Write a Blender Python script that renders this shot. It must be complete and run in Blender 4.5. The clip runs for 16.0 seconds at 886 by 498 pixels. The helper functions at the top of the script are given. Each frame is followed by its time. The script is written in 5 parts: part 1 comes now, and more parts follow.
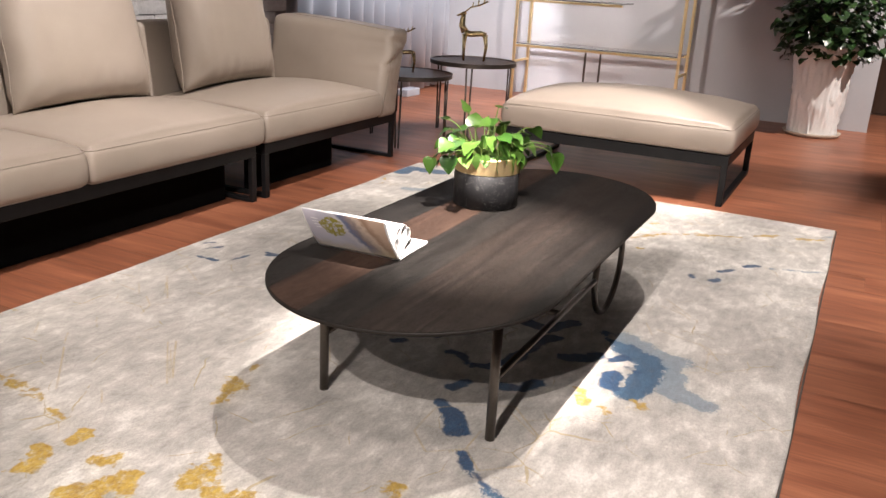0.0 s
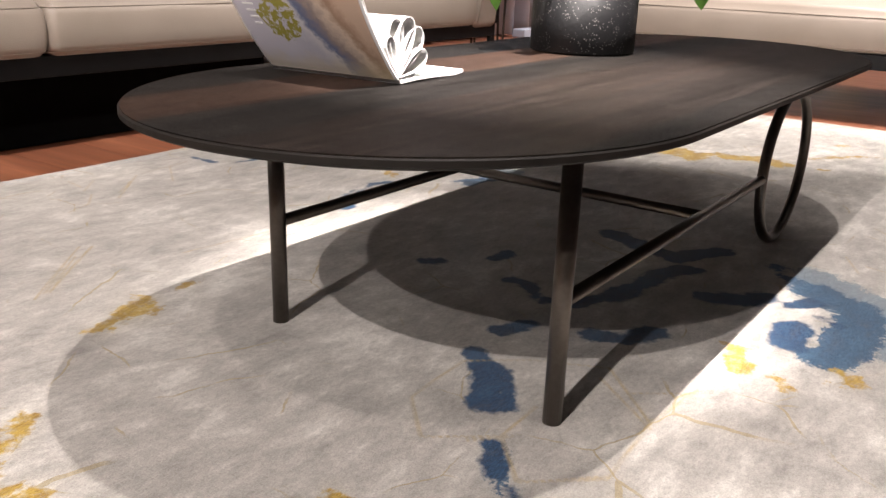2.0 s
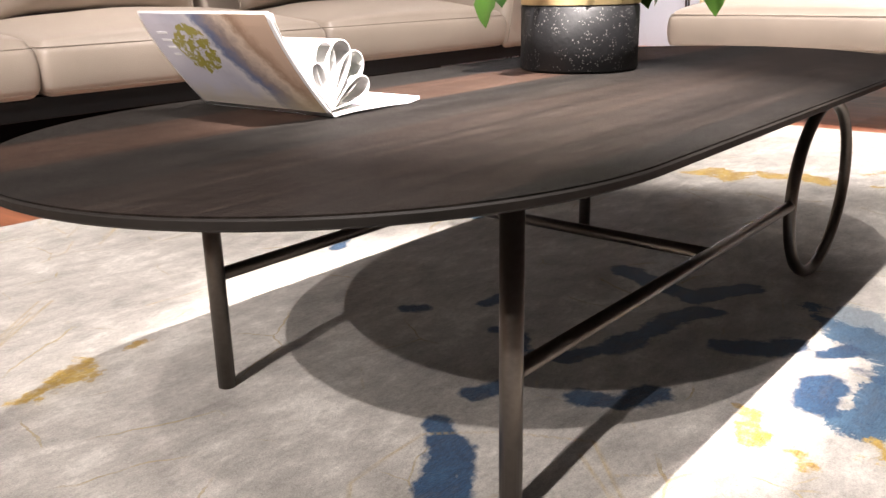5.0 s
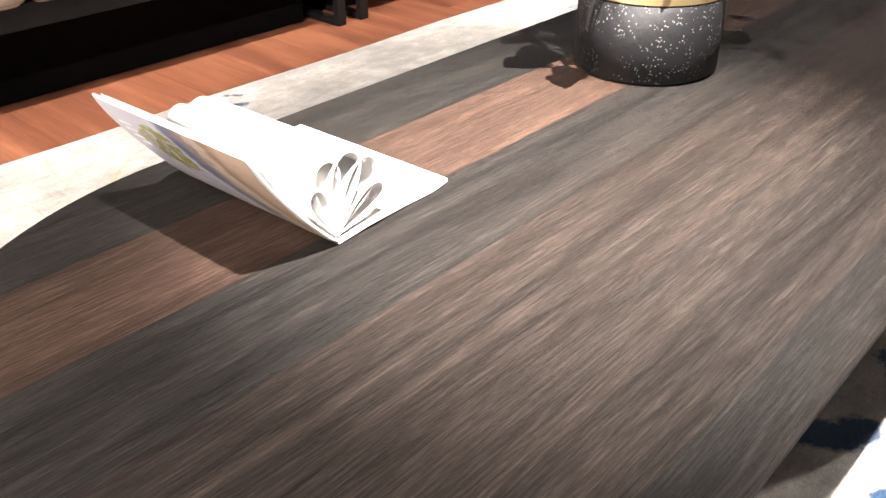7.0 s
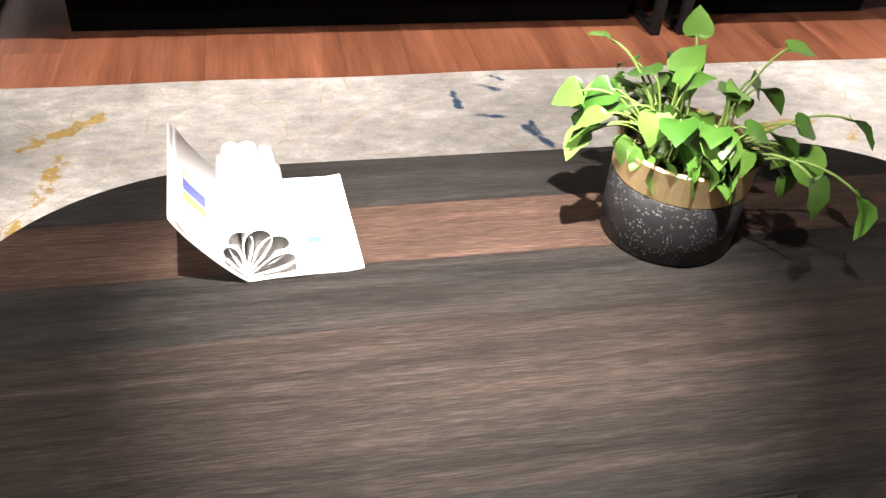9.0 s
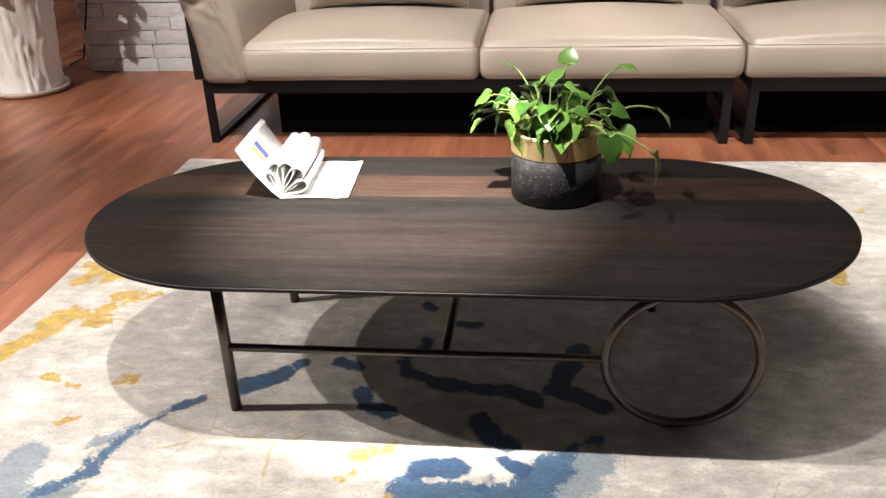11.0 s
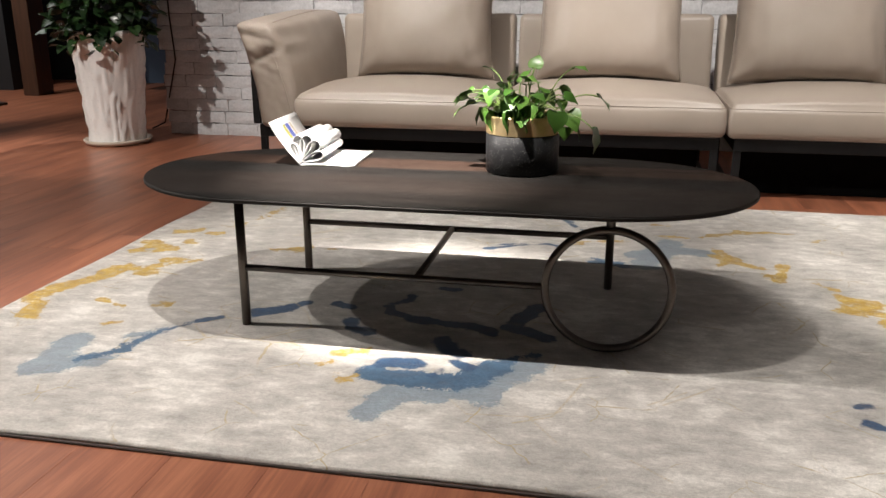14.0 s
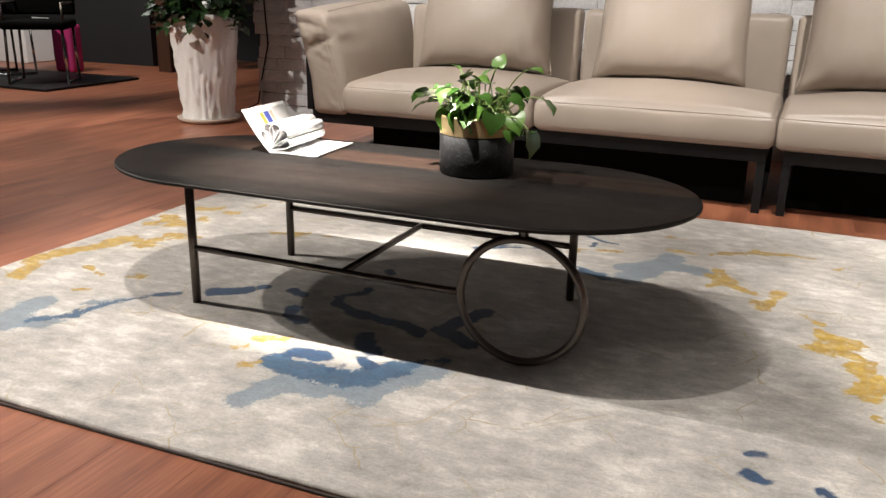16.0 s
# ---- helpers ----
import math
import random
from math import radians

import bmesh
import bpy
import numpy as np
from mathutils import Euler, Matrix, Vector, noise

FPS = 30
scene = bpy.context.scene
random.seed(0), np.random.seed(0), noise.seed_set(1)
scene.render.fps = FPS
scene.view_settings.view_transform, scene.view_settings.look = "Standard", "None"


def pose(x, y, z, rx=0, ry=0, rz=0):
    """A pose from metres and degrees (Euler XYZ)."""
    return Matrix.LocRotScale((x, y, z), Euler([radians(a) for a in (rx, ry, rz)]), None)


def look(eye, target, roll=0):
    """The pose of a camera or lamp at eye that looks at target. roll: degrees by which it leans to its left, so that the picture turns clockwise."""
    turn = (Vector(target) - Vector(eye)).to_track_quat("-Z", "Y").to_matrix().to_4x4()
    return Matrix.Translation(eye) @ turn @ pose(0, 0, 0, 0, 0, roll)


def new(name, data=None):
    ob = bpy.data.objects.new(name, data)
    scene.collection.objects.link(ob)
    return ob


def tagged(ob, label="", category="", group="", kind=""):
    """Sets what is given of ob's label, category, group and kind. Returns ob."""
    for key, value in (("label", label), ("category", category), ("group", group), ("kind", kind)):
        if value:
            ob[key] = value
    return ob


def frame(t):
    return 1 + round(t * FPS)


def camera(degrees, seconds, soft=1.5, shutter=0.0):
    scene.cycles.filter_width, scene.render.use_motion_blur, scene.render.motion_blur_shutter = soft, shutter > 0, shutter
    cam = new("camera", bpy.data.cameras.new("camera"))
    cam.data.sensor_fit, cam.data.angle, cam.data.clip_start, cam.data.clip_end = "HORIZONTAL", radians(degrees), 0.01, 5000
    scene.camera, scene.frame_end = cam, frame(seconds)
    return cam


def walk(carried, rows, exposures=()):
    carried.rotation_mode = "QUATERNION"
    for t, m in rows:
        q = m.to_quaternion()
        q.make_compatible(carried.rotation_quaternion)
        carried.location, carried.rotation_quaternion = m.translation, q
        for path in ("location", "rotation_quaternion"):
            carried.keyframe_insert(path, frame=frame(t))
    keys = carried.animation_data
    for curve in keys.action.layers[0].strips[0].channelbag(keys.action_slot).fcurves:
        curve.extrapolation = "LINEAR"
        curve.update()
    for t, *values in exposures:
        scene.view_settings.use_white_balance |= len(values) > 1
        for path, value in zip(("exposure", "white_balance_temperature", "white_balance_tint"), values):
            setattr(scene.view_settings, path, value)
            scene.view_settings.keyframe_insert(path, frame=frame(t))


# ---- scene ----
cam = camera(55.5, 16.0)
EXPOSURES = [(0, 0.1, 6600, 16), (2, 0.05, 6500, 16), (3.5, 0.18, 6500, 16), (6, 0.85, 6500, 14), (6.5, 1.0, 6500, 13), (7.2, 1.0, 6500, 13),
             (8, 0.85, 6500, 14), (9, 0.55, 6500, 14), (11.5, 0.36, 6500, 11), (12.5, -0.02, 6400, 11), (13.2, -0.1, 6400, 11), (14.5, 0.06, 6450, 11), (16, 0.13, 6500, 11)]
PATH = [
    (0, (-2.174, -0.933, 1.041), (-0.467, -0.103, 0.412), 3.1),
    (0.5, (-2.061, -0.887, 0.907), (-0.369, -0.057, 0.238), 2.7),
    (1, (-1.812, -0.81, 0.788), (-0.177, 0.078, 0.055), 3.2),
    (1.5, (-1.541, -0.715, 0.682), (0.026, 0.266, -0.08), 2.8),
    (2, (-1.363, -0.701, 0.527), (0.177, 0.397, -0.125), 1.9),
    (2.5, (-1.272, -0.705, 0.428), (0.25, 0.492, -0.074), -0.4),
    (3, (-1.251, -0.716, 0.398), (0.248, 0.517, -0.082), -1.4),
    (3.5, (-1.234, -0.752, 0.389), (0.284, 0.465, -0.075), -1.0),
    (6, (-1.036, -0.626, 0.616), (0.305, 0.619, -0.192), -1.4),
    (6.5, (-0.968, -0.562, 0.659), (0.297, 0.685, -0.26), -0.8),
    (7, (-0.911, -0.524, 0.772), (0.333, 0.637, -0.278), -0.6),
    (7.5, (-0.819, -0.559, 0.857), (0.368, 0.597, -0.263), 0.6),
    (8, (-0.674, -0.702, 0.938), (0.298, 0.621, -0.204), 2.7),
    (8.5, (-0.54, -0.786, 1.037), (0.174, 0.647, -0.163), 5.0),
    (9, (-0.445, -0.867, 1.13), (-0.069, 0.636, -0.135), 4.7),
    (11.5, (0.144, -1.937, 1.064), (-0.105, -0.097, 0.32), -2.3),
    (12, (0.055, -2.101, 0.973), (-0.088, -0.21, 0.337), -2.5),
    (12.5, (0.019, -2.143, 0.872), (-0.12, -0.23, 0.304), -2.2),
    (13, (0.074, -2.178, 0.825), (-0.091, -0.262, 0.274), -1.9),
    (13.5, (0.23, -2.211, 0.813), (-0.032, -0.309, 0.251), -0.6),
    (14, (0.374, -2.213, 0.83), (-0.013, -0.338, 0.251), -0.1),
    (14.5, (0.489, -2.127, 0.857), (0.042, -0.278, 0.241), 0.3),
    (15, (0.609, -2.086, 0.864), (0.085, -0.26, 0.238), 1.0),
    (15.5, (0.788, -2.063, 0.868), (0.089, -0.296, 0.244), 1.0),
    (16, (0.911, -2.018, 0.853), (0.168, -0.262, 0.246), 1.1),
]
walk(cam, [(t, look(eye, target, roll)) for t, eye, target, roll in PATH], EXPOSURES)

# ---- world and lights ----
world = bpy.data.worlds.new("world")
scene.world = world
world.use_nodes = True
world.node_tree.nodes["Background"].inputs[0].default_value = (0.9, 0.92, 1.0, 1)
world.node_tree.nodes["Background"].inputs[1].default_value = 0.008


def spot(name, at, target, watts, cone, size=0.02, blend=0.35, colour=(1.0, 0.935, 0.86)):
    """A ceiling track spotlight without a modelled fixture; also used for added fill."""
    lamp = bpy.data.lights.new(name, "SPOT")
    lamp.energy, lamp.spot_size, lamp.spot_blend = watts, radians(cone), blend
    lamp.shadow_soft_size, lamp.color = size, colour
    ob = new(name, lamp)
    ob.matrix_world = look(at, target)
    return ob


spot("spot_over_table", (-0.5, -0.58, 2.6), (-0.22, -0.07, 0.37), 1700, 24.5, blend=1.0)
spot("spot_over_table_wide", (-0.47, -0.58, 2.6), (-0.42, -0.05, 0.0), 185, 66, blend=0.75)
spot("spot_table_second", (0.02, -0.56, 2.62), (0.2, 0.1, 0.0), 9, 90, blend=0.6)
spot("spot_table_low", (-3.5, -0.58, 2.6), (0.35, -0.1, 0.0), 390, 44, blend=0.5)
spot("spot_table_far", (-4.3, -0.58, 2.6), (0.7, -0.1, 0.0), 260, 40, blend=0.5)
spot("spot_table_middle", (-2.1, -0.58, 2.6), (0.0, 0.3, 0.0), 70, 60)
spot("spot_sofa_west", (-1.15, 0.4, 2.65), (-0.6, 2.05, 0.58), 365, 60, blend=0.7)
spot("spot_sofa_east", (1.15, 0.45, 2.65), (1.05, 2.05, 0.58), 280, 60, blend=0.7)
spot("spot_ottoman", (1.6, -0.6, 2.7), (2.8, 0.2, 0.3), 235, 52)
# next two: unseen fills added to brighten the rug and floor on the east
spot("fill_rug_east", (1.95, -0.3, 2.65), (1.75, 0.42, 0.0), 440, 42, blend=0.6)
spot("fill_floor_east", (1.7, -2.3, 2.7), (1.62, -1.25, 0.0), 520, 50, blend=0.9)
spot("spot_shelf", (3.6, 0.9, 2.7), (5.1, 1.4, 0.5), 175, 62, blend=0.6)
spot("spot_curtain", (3.4, 1.4, 2.8), (4.2, 2.7, 0.8), 450, 70, colour=(0.95, 0.97, 1.0))
spot("spot_planter_west", (-3.4, -0.8, 2.6), (-2.3, 2.35, 0.4), 360, 34)
# weak unseen fill added to lift the west part of the brick wall
spot("fill_brick_west", (-1.7, 0.9, 2.75), (-1.75, 2.66, 0.5), 9, 60)
spot("spot_planter_east", (3.9, -2.1, 2.7), (4.95, -0.35, 0.3), 470, 68, blend=0.5)
spot("spot_floor_west", (-3.3, 0.3, 2.8), (-2.75, 0.85, 0.0), 270, 56, blend=0.6)
spot("spot_hall", (-5.2, 2.2, 2.8), (-5.4, 3.3, 0.2), 300, 70)
spot("spot_floor_north", (-2.38, 3.45, 2.85), (-2.9, 1.0, 0.0), 330, 50, blend=0.7)


def area_lamp(name, at, sx, sy, watts, colour=(1, 0.97, 0.93)):
    """Unseen fill lamp for the broad bounce of the showroom's many ceiling lights."""
    lamp = bpy.data.lights.new(name, "AREA")
    lamp.shape, lamp.size, lamp.size_y, lamp.energy, lamp.color = "RECTANGLE", sx, sy, watts, colour
    ob = new(name, lamp)
    ob.matrix_world = look(at, (at[0], at[1] + 0.001, 0))
    return ob


# added fills, no real panels: one over the room, one to brighten the hall
area_lamp("bounce_fill_room", (0.6, -0.8, 2.93), 5.0, 1.2, 3)
area_lamp("bounce_fill_hall", (-5.0, 3.5, 2.93), 2.0, 1.2, 30)


# ---- materials ----
def nodes_of(name):
    m = bpy.data.materials.new(name)
    m.use_nodes = True
    t = m.node_tree
    return m, t, t.nodes["Principled BSDF"]


def add(t, kind, **values):
    n = t.nodes.new(kind)
    for key, value in values.items():
        n.inputs[key].default_value = value
    return n


def coords(t, scale=(1, 1, 1), space="Object"):
    c, m = t.nodes.new("ShaderNodeTexCoord"), t.nodes.new("ShaderNodeMapping")
    m.inputs["Scale"].default_value = scale
    t.links.new(c.outputs[space], m.inputs["Vector"])
    return m.outputs[0]


def ramp(t, source, stops):
    r = t.nodes.new("ShaderNodeValToRGB")
    e = r.color_ramp.elements
    while len(e) < len(stops):
        e.new(0.5)
    for el, (at, c) in zip(e, stops):
        el.position, el.color = at, (*c, 1)
    t.links.new(source, r.inputs[0])
    return r.outputs[0]


def mix(t, fac, a, b, blend="MIX"):
    m = t.nodes.new("ShaderNodeMix")
    m.data_type, m.blend_type = "RGBA", blend
    for socket, v in ((m.inputs[0], fac), (m.inputs[6], a), (m.inputs[7], b)):
        if hasattr(v, "is_linked"):
            t.links.new(v, socket)
        elif isinstance(v, tuple):
            socket.default_value = (*v, 1)
        else:
            socket.default_value = v
    return m.outputs[2]


def maths(t, op, a, b=0.0):
    m = t.nodes.new("ShaderNodeMath")
    m.operation = op
    for socket, v in zip(m.inputs, (a, b)):
        if hasattr(v, "is_linked"):
            t.links.new(v, socket)
        else:
            socket.default_value = v
    return m.outputs[0]


def bump(t, p, source, strength, distance):
    b = add(t, "ShaderNodeBump", Strength=strength, Distance=distance)
    t.links.new(source, b.inputs["Height"])
    t.links.new(b.outputs[0], p.inputs["Normal"])


def noise_of(t, vec, scale, detail=4.0, rough=0.55):
    n = add(t, "ShaderNodeTexNoise", Scale=scale, Detail=detail, Roughness=rough)
    t.links.new(vec, n.inputs["Vector"])
    return n.outputs[0]


def surface(name, dark, light, rough=0.5, scale=6.0, fine=60.0, relief=0.1, depth=0.002, metal=0.0, stretch=(1, 1, 1), rough_var=0.1, gloss=0.5):
    """A mottled surface: two scales of noise in the colour, fine noise in the relief."""
    m, t, p = nodes_of(name)
    v = coords(t, stretch)
    big, small = noise_of(t, v, scale), noise_of(t, v, fine, 6.0)
    both = maths(t, "ADD", maths(t, "MULTIPLY", big, 0.65), maths(t, "MULTIPLY", small, 0.35))
    t.links.new(ramp(t, both, ((0.3, dark), (0.7, light))), p.inputs["Base Color"])
    t.links.new(maths(t, "ADD", maths(t, "MULTIPLY", small, rough_var * 2), rough - rough_var), p.inputs["Roughness"])
    p.inputs["Metallic"].default_value = metal
    p.inputs["Specular IOR Level"].default_value = gloss
    bump(t, p, small, relief, depth)
    return m


def leather_material():
    m, t, p = nodes_of("taupe_leather")
    v = coords(t)
    big, fine = noise_of(t, v, 3.0), noise_of(t, v, 260.0, 3.0)
    t.links.new(ramp(t, big, ((0.3, (0.318, 0.268, 0.224)), (0.7, (0.37, 0.313, 0.264)))), p.inputs["Base Color"])
    t.links.new(maths(t, "ADD", maths(t, "MULTIPLY", big, 0.15), 0.36), p.inputs["Roughness"])
    cell = add(t, "ShaderNodeTexVoronoi", Scale=420.0)
    t.links.new(v, cell.inputs["Vector"])
    wrinkle = noise_of(t, v, 9.0, 3.0)
    h = maths(t, "ADD", maths(t, "MULTIPLY", cell.outputs[0], 0.08), maths(t, "ADD", maths(t, "MULTIPLY", fine, 0.1), maths(t, "MULTIPLY", wrinkle, 0.35)))
    bump(t, p, h, 0.25, 0.01)
    return m


def floor_material():
    m, t, p = nodes_of("cherry_laminate")
    info = t.nodes.new("ShaderNodeObjectInfo")
    shift = t.nodes.new("ShaderNodeCombineXYZ")
    t.links.new(maths(t, "MULTIPLY", info.outputs["Random"], 37.0), shift.inputs[0])
    t.links.new(maths(t, "MULTIPLY", info.outputs["Random"], 11.0), shift.inputs[1])
    c = t.nodes.new("ShaderNodeTexCoord")
    va = t.nodes.new("ShaderNodeVectorMath")
    t.links.new(c.outputs["Object"], va.inputs[0])
    t.links.new(shift.outputs[0], va.inputs[1])
    mp = t.nodes.new("ShaderNodeMapping")
    mp.inputs["Scale"].default_value = (9.0, 1.1, 1.0)
    t.links.new(va.outputs[0], mp.inputs[0])
    broad = noise_of(t, mp.outputs[0], 1.6, 5.0)
    mp2 = t.nodes.new("ShaderNodeMapping")
    mp2.inputs["Scale"].default_value = (60.0, 2.5, 1.0)
    t.links.new(va.outputs[0], mp2.inputs[0])
    grain = noise_of(t, mp2.outputs[0], 2.0, 6.0, 0.65)
    both = maths(t, "ADD", maths(t, "MULTIPLY", broad, 0.6), maths(t, "MULTIPLY", grain, 0.4))
    wood = ramp(t, both, ((0.3, (0.10, 0.033, 0.018)), (0.5, (0.25, 0.09, 0.048)), (0.68, (0.41, 0.168, 0.09))))
    tone = maths(t, "ADD", maths(t, "MULTIPLY", info.outputs["Random"], 0.22), 0.9)
    t.links.new(mix(t, 1.0, wood, tone, "MULTIPLY"), p.inputs["Base Color"])
    t.links.new(maths(t, "ADD", maths(t, "MULTIPLY", grain, 0.2), 0.28), p.inputs["Roughness"])
    bump(t, p, grain, 0.05, 0.001)
    return m


def veneer_material():
    m, t, p = nodes_of("smoked_oak_veneer")
    info = t.nodes.new("ShaderNodeObjectInfo")
    shift = t.nodes.new("ShaderNodeCombineXYZ")
    t.links.new(maths(t, "MULTIPLY", info.outputs["Random"], 23.0), shift.inputs[0])
    c = t.nodes.new("ShaderNodeTexCoord")
    va = t.nodes.new("ShaderNodeVectorMath")
    t.links.new(c.outputs["Object"], va.inputs[0])
    t.links.new(shift.outputs[0], va.inputs[1])
    mp = t.nodes.new("ShaderNodeMapping")
    mp.inputs["Scale"].default_value = (12.0, 230.0, 1.0)
    t.links.new(va.outputs[0], mp.inputs[0])
    grain = noise_of(t, mp.outputs[0], 2.2, 8.0, 0.7)
    mp2 = t.nodes.new("ShaderNodeMapping")
    mp2.inputs["Scale"].default_value = (1.0, 9.0, 1.0)
    t.links.new(va.outputs[0], mp2.inputs[0])
    band = noise_of(t, mp2.outputs[0], 1.5, 3.0)
    tone = t.nodes.new("ShaderNodeAttribute")
    tone.attribute_type, tone.attribute_name = "OBJECT", "tone"
    light = ramp(t, grain, ((0.32, (0.022, 0.012, 0.0085)), (0.50, (0.036, 0.0215, 0.0158)), (0.68, (0.082, 0.051, 0.038))))
    dark = ramp(t, grain, ((0.32, (0.006, 0.0055, 0.0051)), (0.50, (0.0115, 0.0106, 0.0099)), (0.68, (0.024, 0.0222, 0.0208))))
    fac = maths(t, "ADD", tone.outputs["Fac"], maths(t, "MULTIPLY", maths(t, "SUBTRACT", band, 0.5), 0.3))
    fac.node.use_clamp = True
    mp4 = t.nodes.new("ShaderNodeMapping")
    mp4.inputs["Scale"].default_value = (2.6, 60.0, 1.0)
    t.links.new(va.outputs[0], mp4.inputs[0])
    streak = ramp(t, noise_of(t, mp4.outputs[0], 1.0, 5.0, 0.65), ((0.32, (0.66, 0.66, 0.66)), (0.5, (1.0, 1.0, 1.0)), (0.66, (1.42, 1.39, 1.36))))
    t.links.new(mix(t, 1.0, mix(t, fac, dark, light), streak, "MULTIPLY"), p.inputs["Base Color"])
    t.links.new(maths(t, "ADD", maths(t, "MULTIPLY", grain, 0.14), maths(t, "ADD", maths(t, "MULTIPLY", noise_of(t, c.outputs["Object"], 7.0, 6.0, 0.65), 0.24), 0.38)), p.inputs["Roughness"])
    p.inputs["Specular IOR Level"].default_value = 0.05
    p.inputs["Diffuse Roughness"].default_value = 0.5
    mp3 = t.nodes.new("ShaderNodeMapping")
    mp3.inputs["Scale"].default_value = (90.0, 330.0, 1.0)
    t.links.new(va.outputs[0], mp3.inputs[0])
    pores = noise_of(t, mp3.outputs[0], 1.6, 4.0, 0.6)
    bump(t, p, maths(t, "ADD", grain, maths(t, "MULTIPLY", pores, 0.9)), 0.75, 0.0016)
    return m


def rug_material():
    m, t, p = nodes_of("viscose_rug_pile")
    v = coords(t)
    cloud = noise_of(t, v, 4.6, 6.0, 0.6)
    cloud2 = noise_of(t, coords(t, (1.0, 1.9, 1)), 16.0, 6.0, 0.6)
    base = ramp(t, maths(t, "ADD", maths(t, "MULTIPLY", cloud, 0.56), maths(t, "MULTIPLY", cloud2, 0.44)),
                ((0.37, (0.29, 0.274, 0.25)), (0.45, (0.385, 0.365, 0.335)), (0.53, (0.475, 0.452, 0.415)), (0.60, (0.63, 0.605, 0.56))))
    edge = maths(t, "MULTIPLY", maths(t, "SUBTRACT", noise_of(t, v, 42.0, 8.0, 0.65), 0.5), 0.06)
    wob = maths(t, "MULTIPLY", maths(t, "SUBTRACT", noise_of(t, v, 13.0, 4.0), 0.5), 0.10)
    edge = maths(t, "ADD", edge, wob)
    tuft = noise_of(t, v, 420.0, 2.0)
    cells = add(t, "ShaderNodeTexVoronoi", Scale=5.2)
    cells.feature = "DISTANCE_TO_EDGE"
    warp = t.nodes.new("ShaderNodeVectorMath")
    warp.operation = "MULTIPLY_ADD"
    warp.inputs[1].default_value = (0.05, 0.05, 0.0)
    wn = add(t, "ShaderNodeTexNoise", Scale=9.0, Detail=4.0)
    t.links.new(v, wn.inputs["Vector"])
    t.links.new(wn.outputs["Color"], warp.inputs[0])
    t.links.new(v, warp.inputs[2])
    t.links.new(warp.outputs[0], cells.inputs["Vector"])
    vein = maths(t, "MULTIPLY", maths(t, "LESS_THAN", cells.outputs["Distance"], 0.007), ramp(t, noise_of(t, v, 6.5, 4.0), ((0.50, (0, 0, 0)), (0.58, (0.75, 0.75, 0.75)))))
    stripes = noise_of(t, coords(t, (90.0, 420.0, 1)), 1.0, 2.0)
    col = mix(t, vein, base, (0.36, 0.285, 0.15))
    tints = (("pale", (0.17, 0.235, 0.285), (0.085, 0.14, 0.195)), ("mid", (0.060, 0.13, 0.21), (0.018, 0.058, 0.12)), ("blue", (0.022, 0.075, 0.155), (0.007, 0.028, 0.075)),
             ("gold", (0.50, 0.34, 0.06), (0.29, 0.165, 0.022)), ("line", (0.42, 0.30, 0.10), (0.36, 0.25, 0.08)))
    for name, light, dark in tints:
        a = t.nodes.new("ShaderNodeAttribute")
        a.attribute_name = name
        d = a.outputs["Fac"]
        if name != "line":
            d = maths(t, "ADD", d, maths(t, "MULTIPLY", edge, {"gold": 0.95, "pale": 0.85, "mid": 0.75, "blue": 0.5}[name]))
        if name in ("mid", "pale"):
            d = maths(t, "ADD", d, maths(t, "MULTIPLY", maths(t, "SUBTRACT", noise_of(t, v, 170.0, 3.0, 0.7), 0.5), 0.05))
        k = maths(t, "MULTIPLY", d, 120.0 if name != "line" else 260.0)
        k.node.use_clamp = True
        if name == "pale":
            k = maths(t, "MULTIPLY", k, maths(t, "ADD", maths(t, "MULTIPLY", cloud2, 0.6), 0.45))
            k.node.use_clamp = True
        if name in ("blue", "mid"):
            k = maths(t, "MULTIPLY", k, maths(t, "ADD", maths(t, "MULTIPLY", cloud2, 0.9), 0.58))
            k.node.use_clamp = True
        if name == "gold":
            k = maths(t, "MULTIPLY", k, maths(t, "ADD", maths(t, "MULTIPLY", noise_of(t, v, 48.0, 6.0, 0.75), 3.2), -0.65))
            k.node.use_clamp = True
        if name == "line":
            k = maths(t, "MULTIPLY", k, maths(t, "ADD", maths(t, "MULTIPLY", cloud2, 1.2), -0.1))
            k.node.use_clamp = True
        tint = mix(t, ramp(t, maths(t, "ADD", maths(t, "MULTIPLY", cloud2, 0.5), maths(t, "MULTIPLY", stripes, 0.5)), ((0.4, (0, 0, 0)), (0.6, (1, 1, 1)))), dark, light)
        col = mix(t, k, col, tint)
    mid = noise_of(t, coords(t, (1.0, 1.35, 1)), 105.0, 6.0, 0.75)
    speck = ramp(t, maths(t, "ADD", maths(t, "MULTIPLY", tuft, 0.4), maths(t, "MULTIPLY", mid, 0.6)), ((0.36, (0.72, 0.72, 0.72)), (0.5, (0.99, 0.99, 0.99)), (0.62, (1.22, 1.22, 1.22))))
    t.links.new(mix(t, 1.0, col, speck, "MULTIPLY"), p.inputs["Base Color"])
    p.inputs["Roughness"].default_value = 0.75
    p.inputs["Sheen Weight"].default_value = 0.25
    p.inputs["Sheen Roughness"].default_value = 0.4
    bump(t, p, maths(t, "ADD", maths(t, "MULTIPLY", tuft, 0.5), cloud2), 0.4, 0.005)
    return m


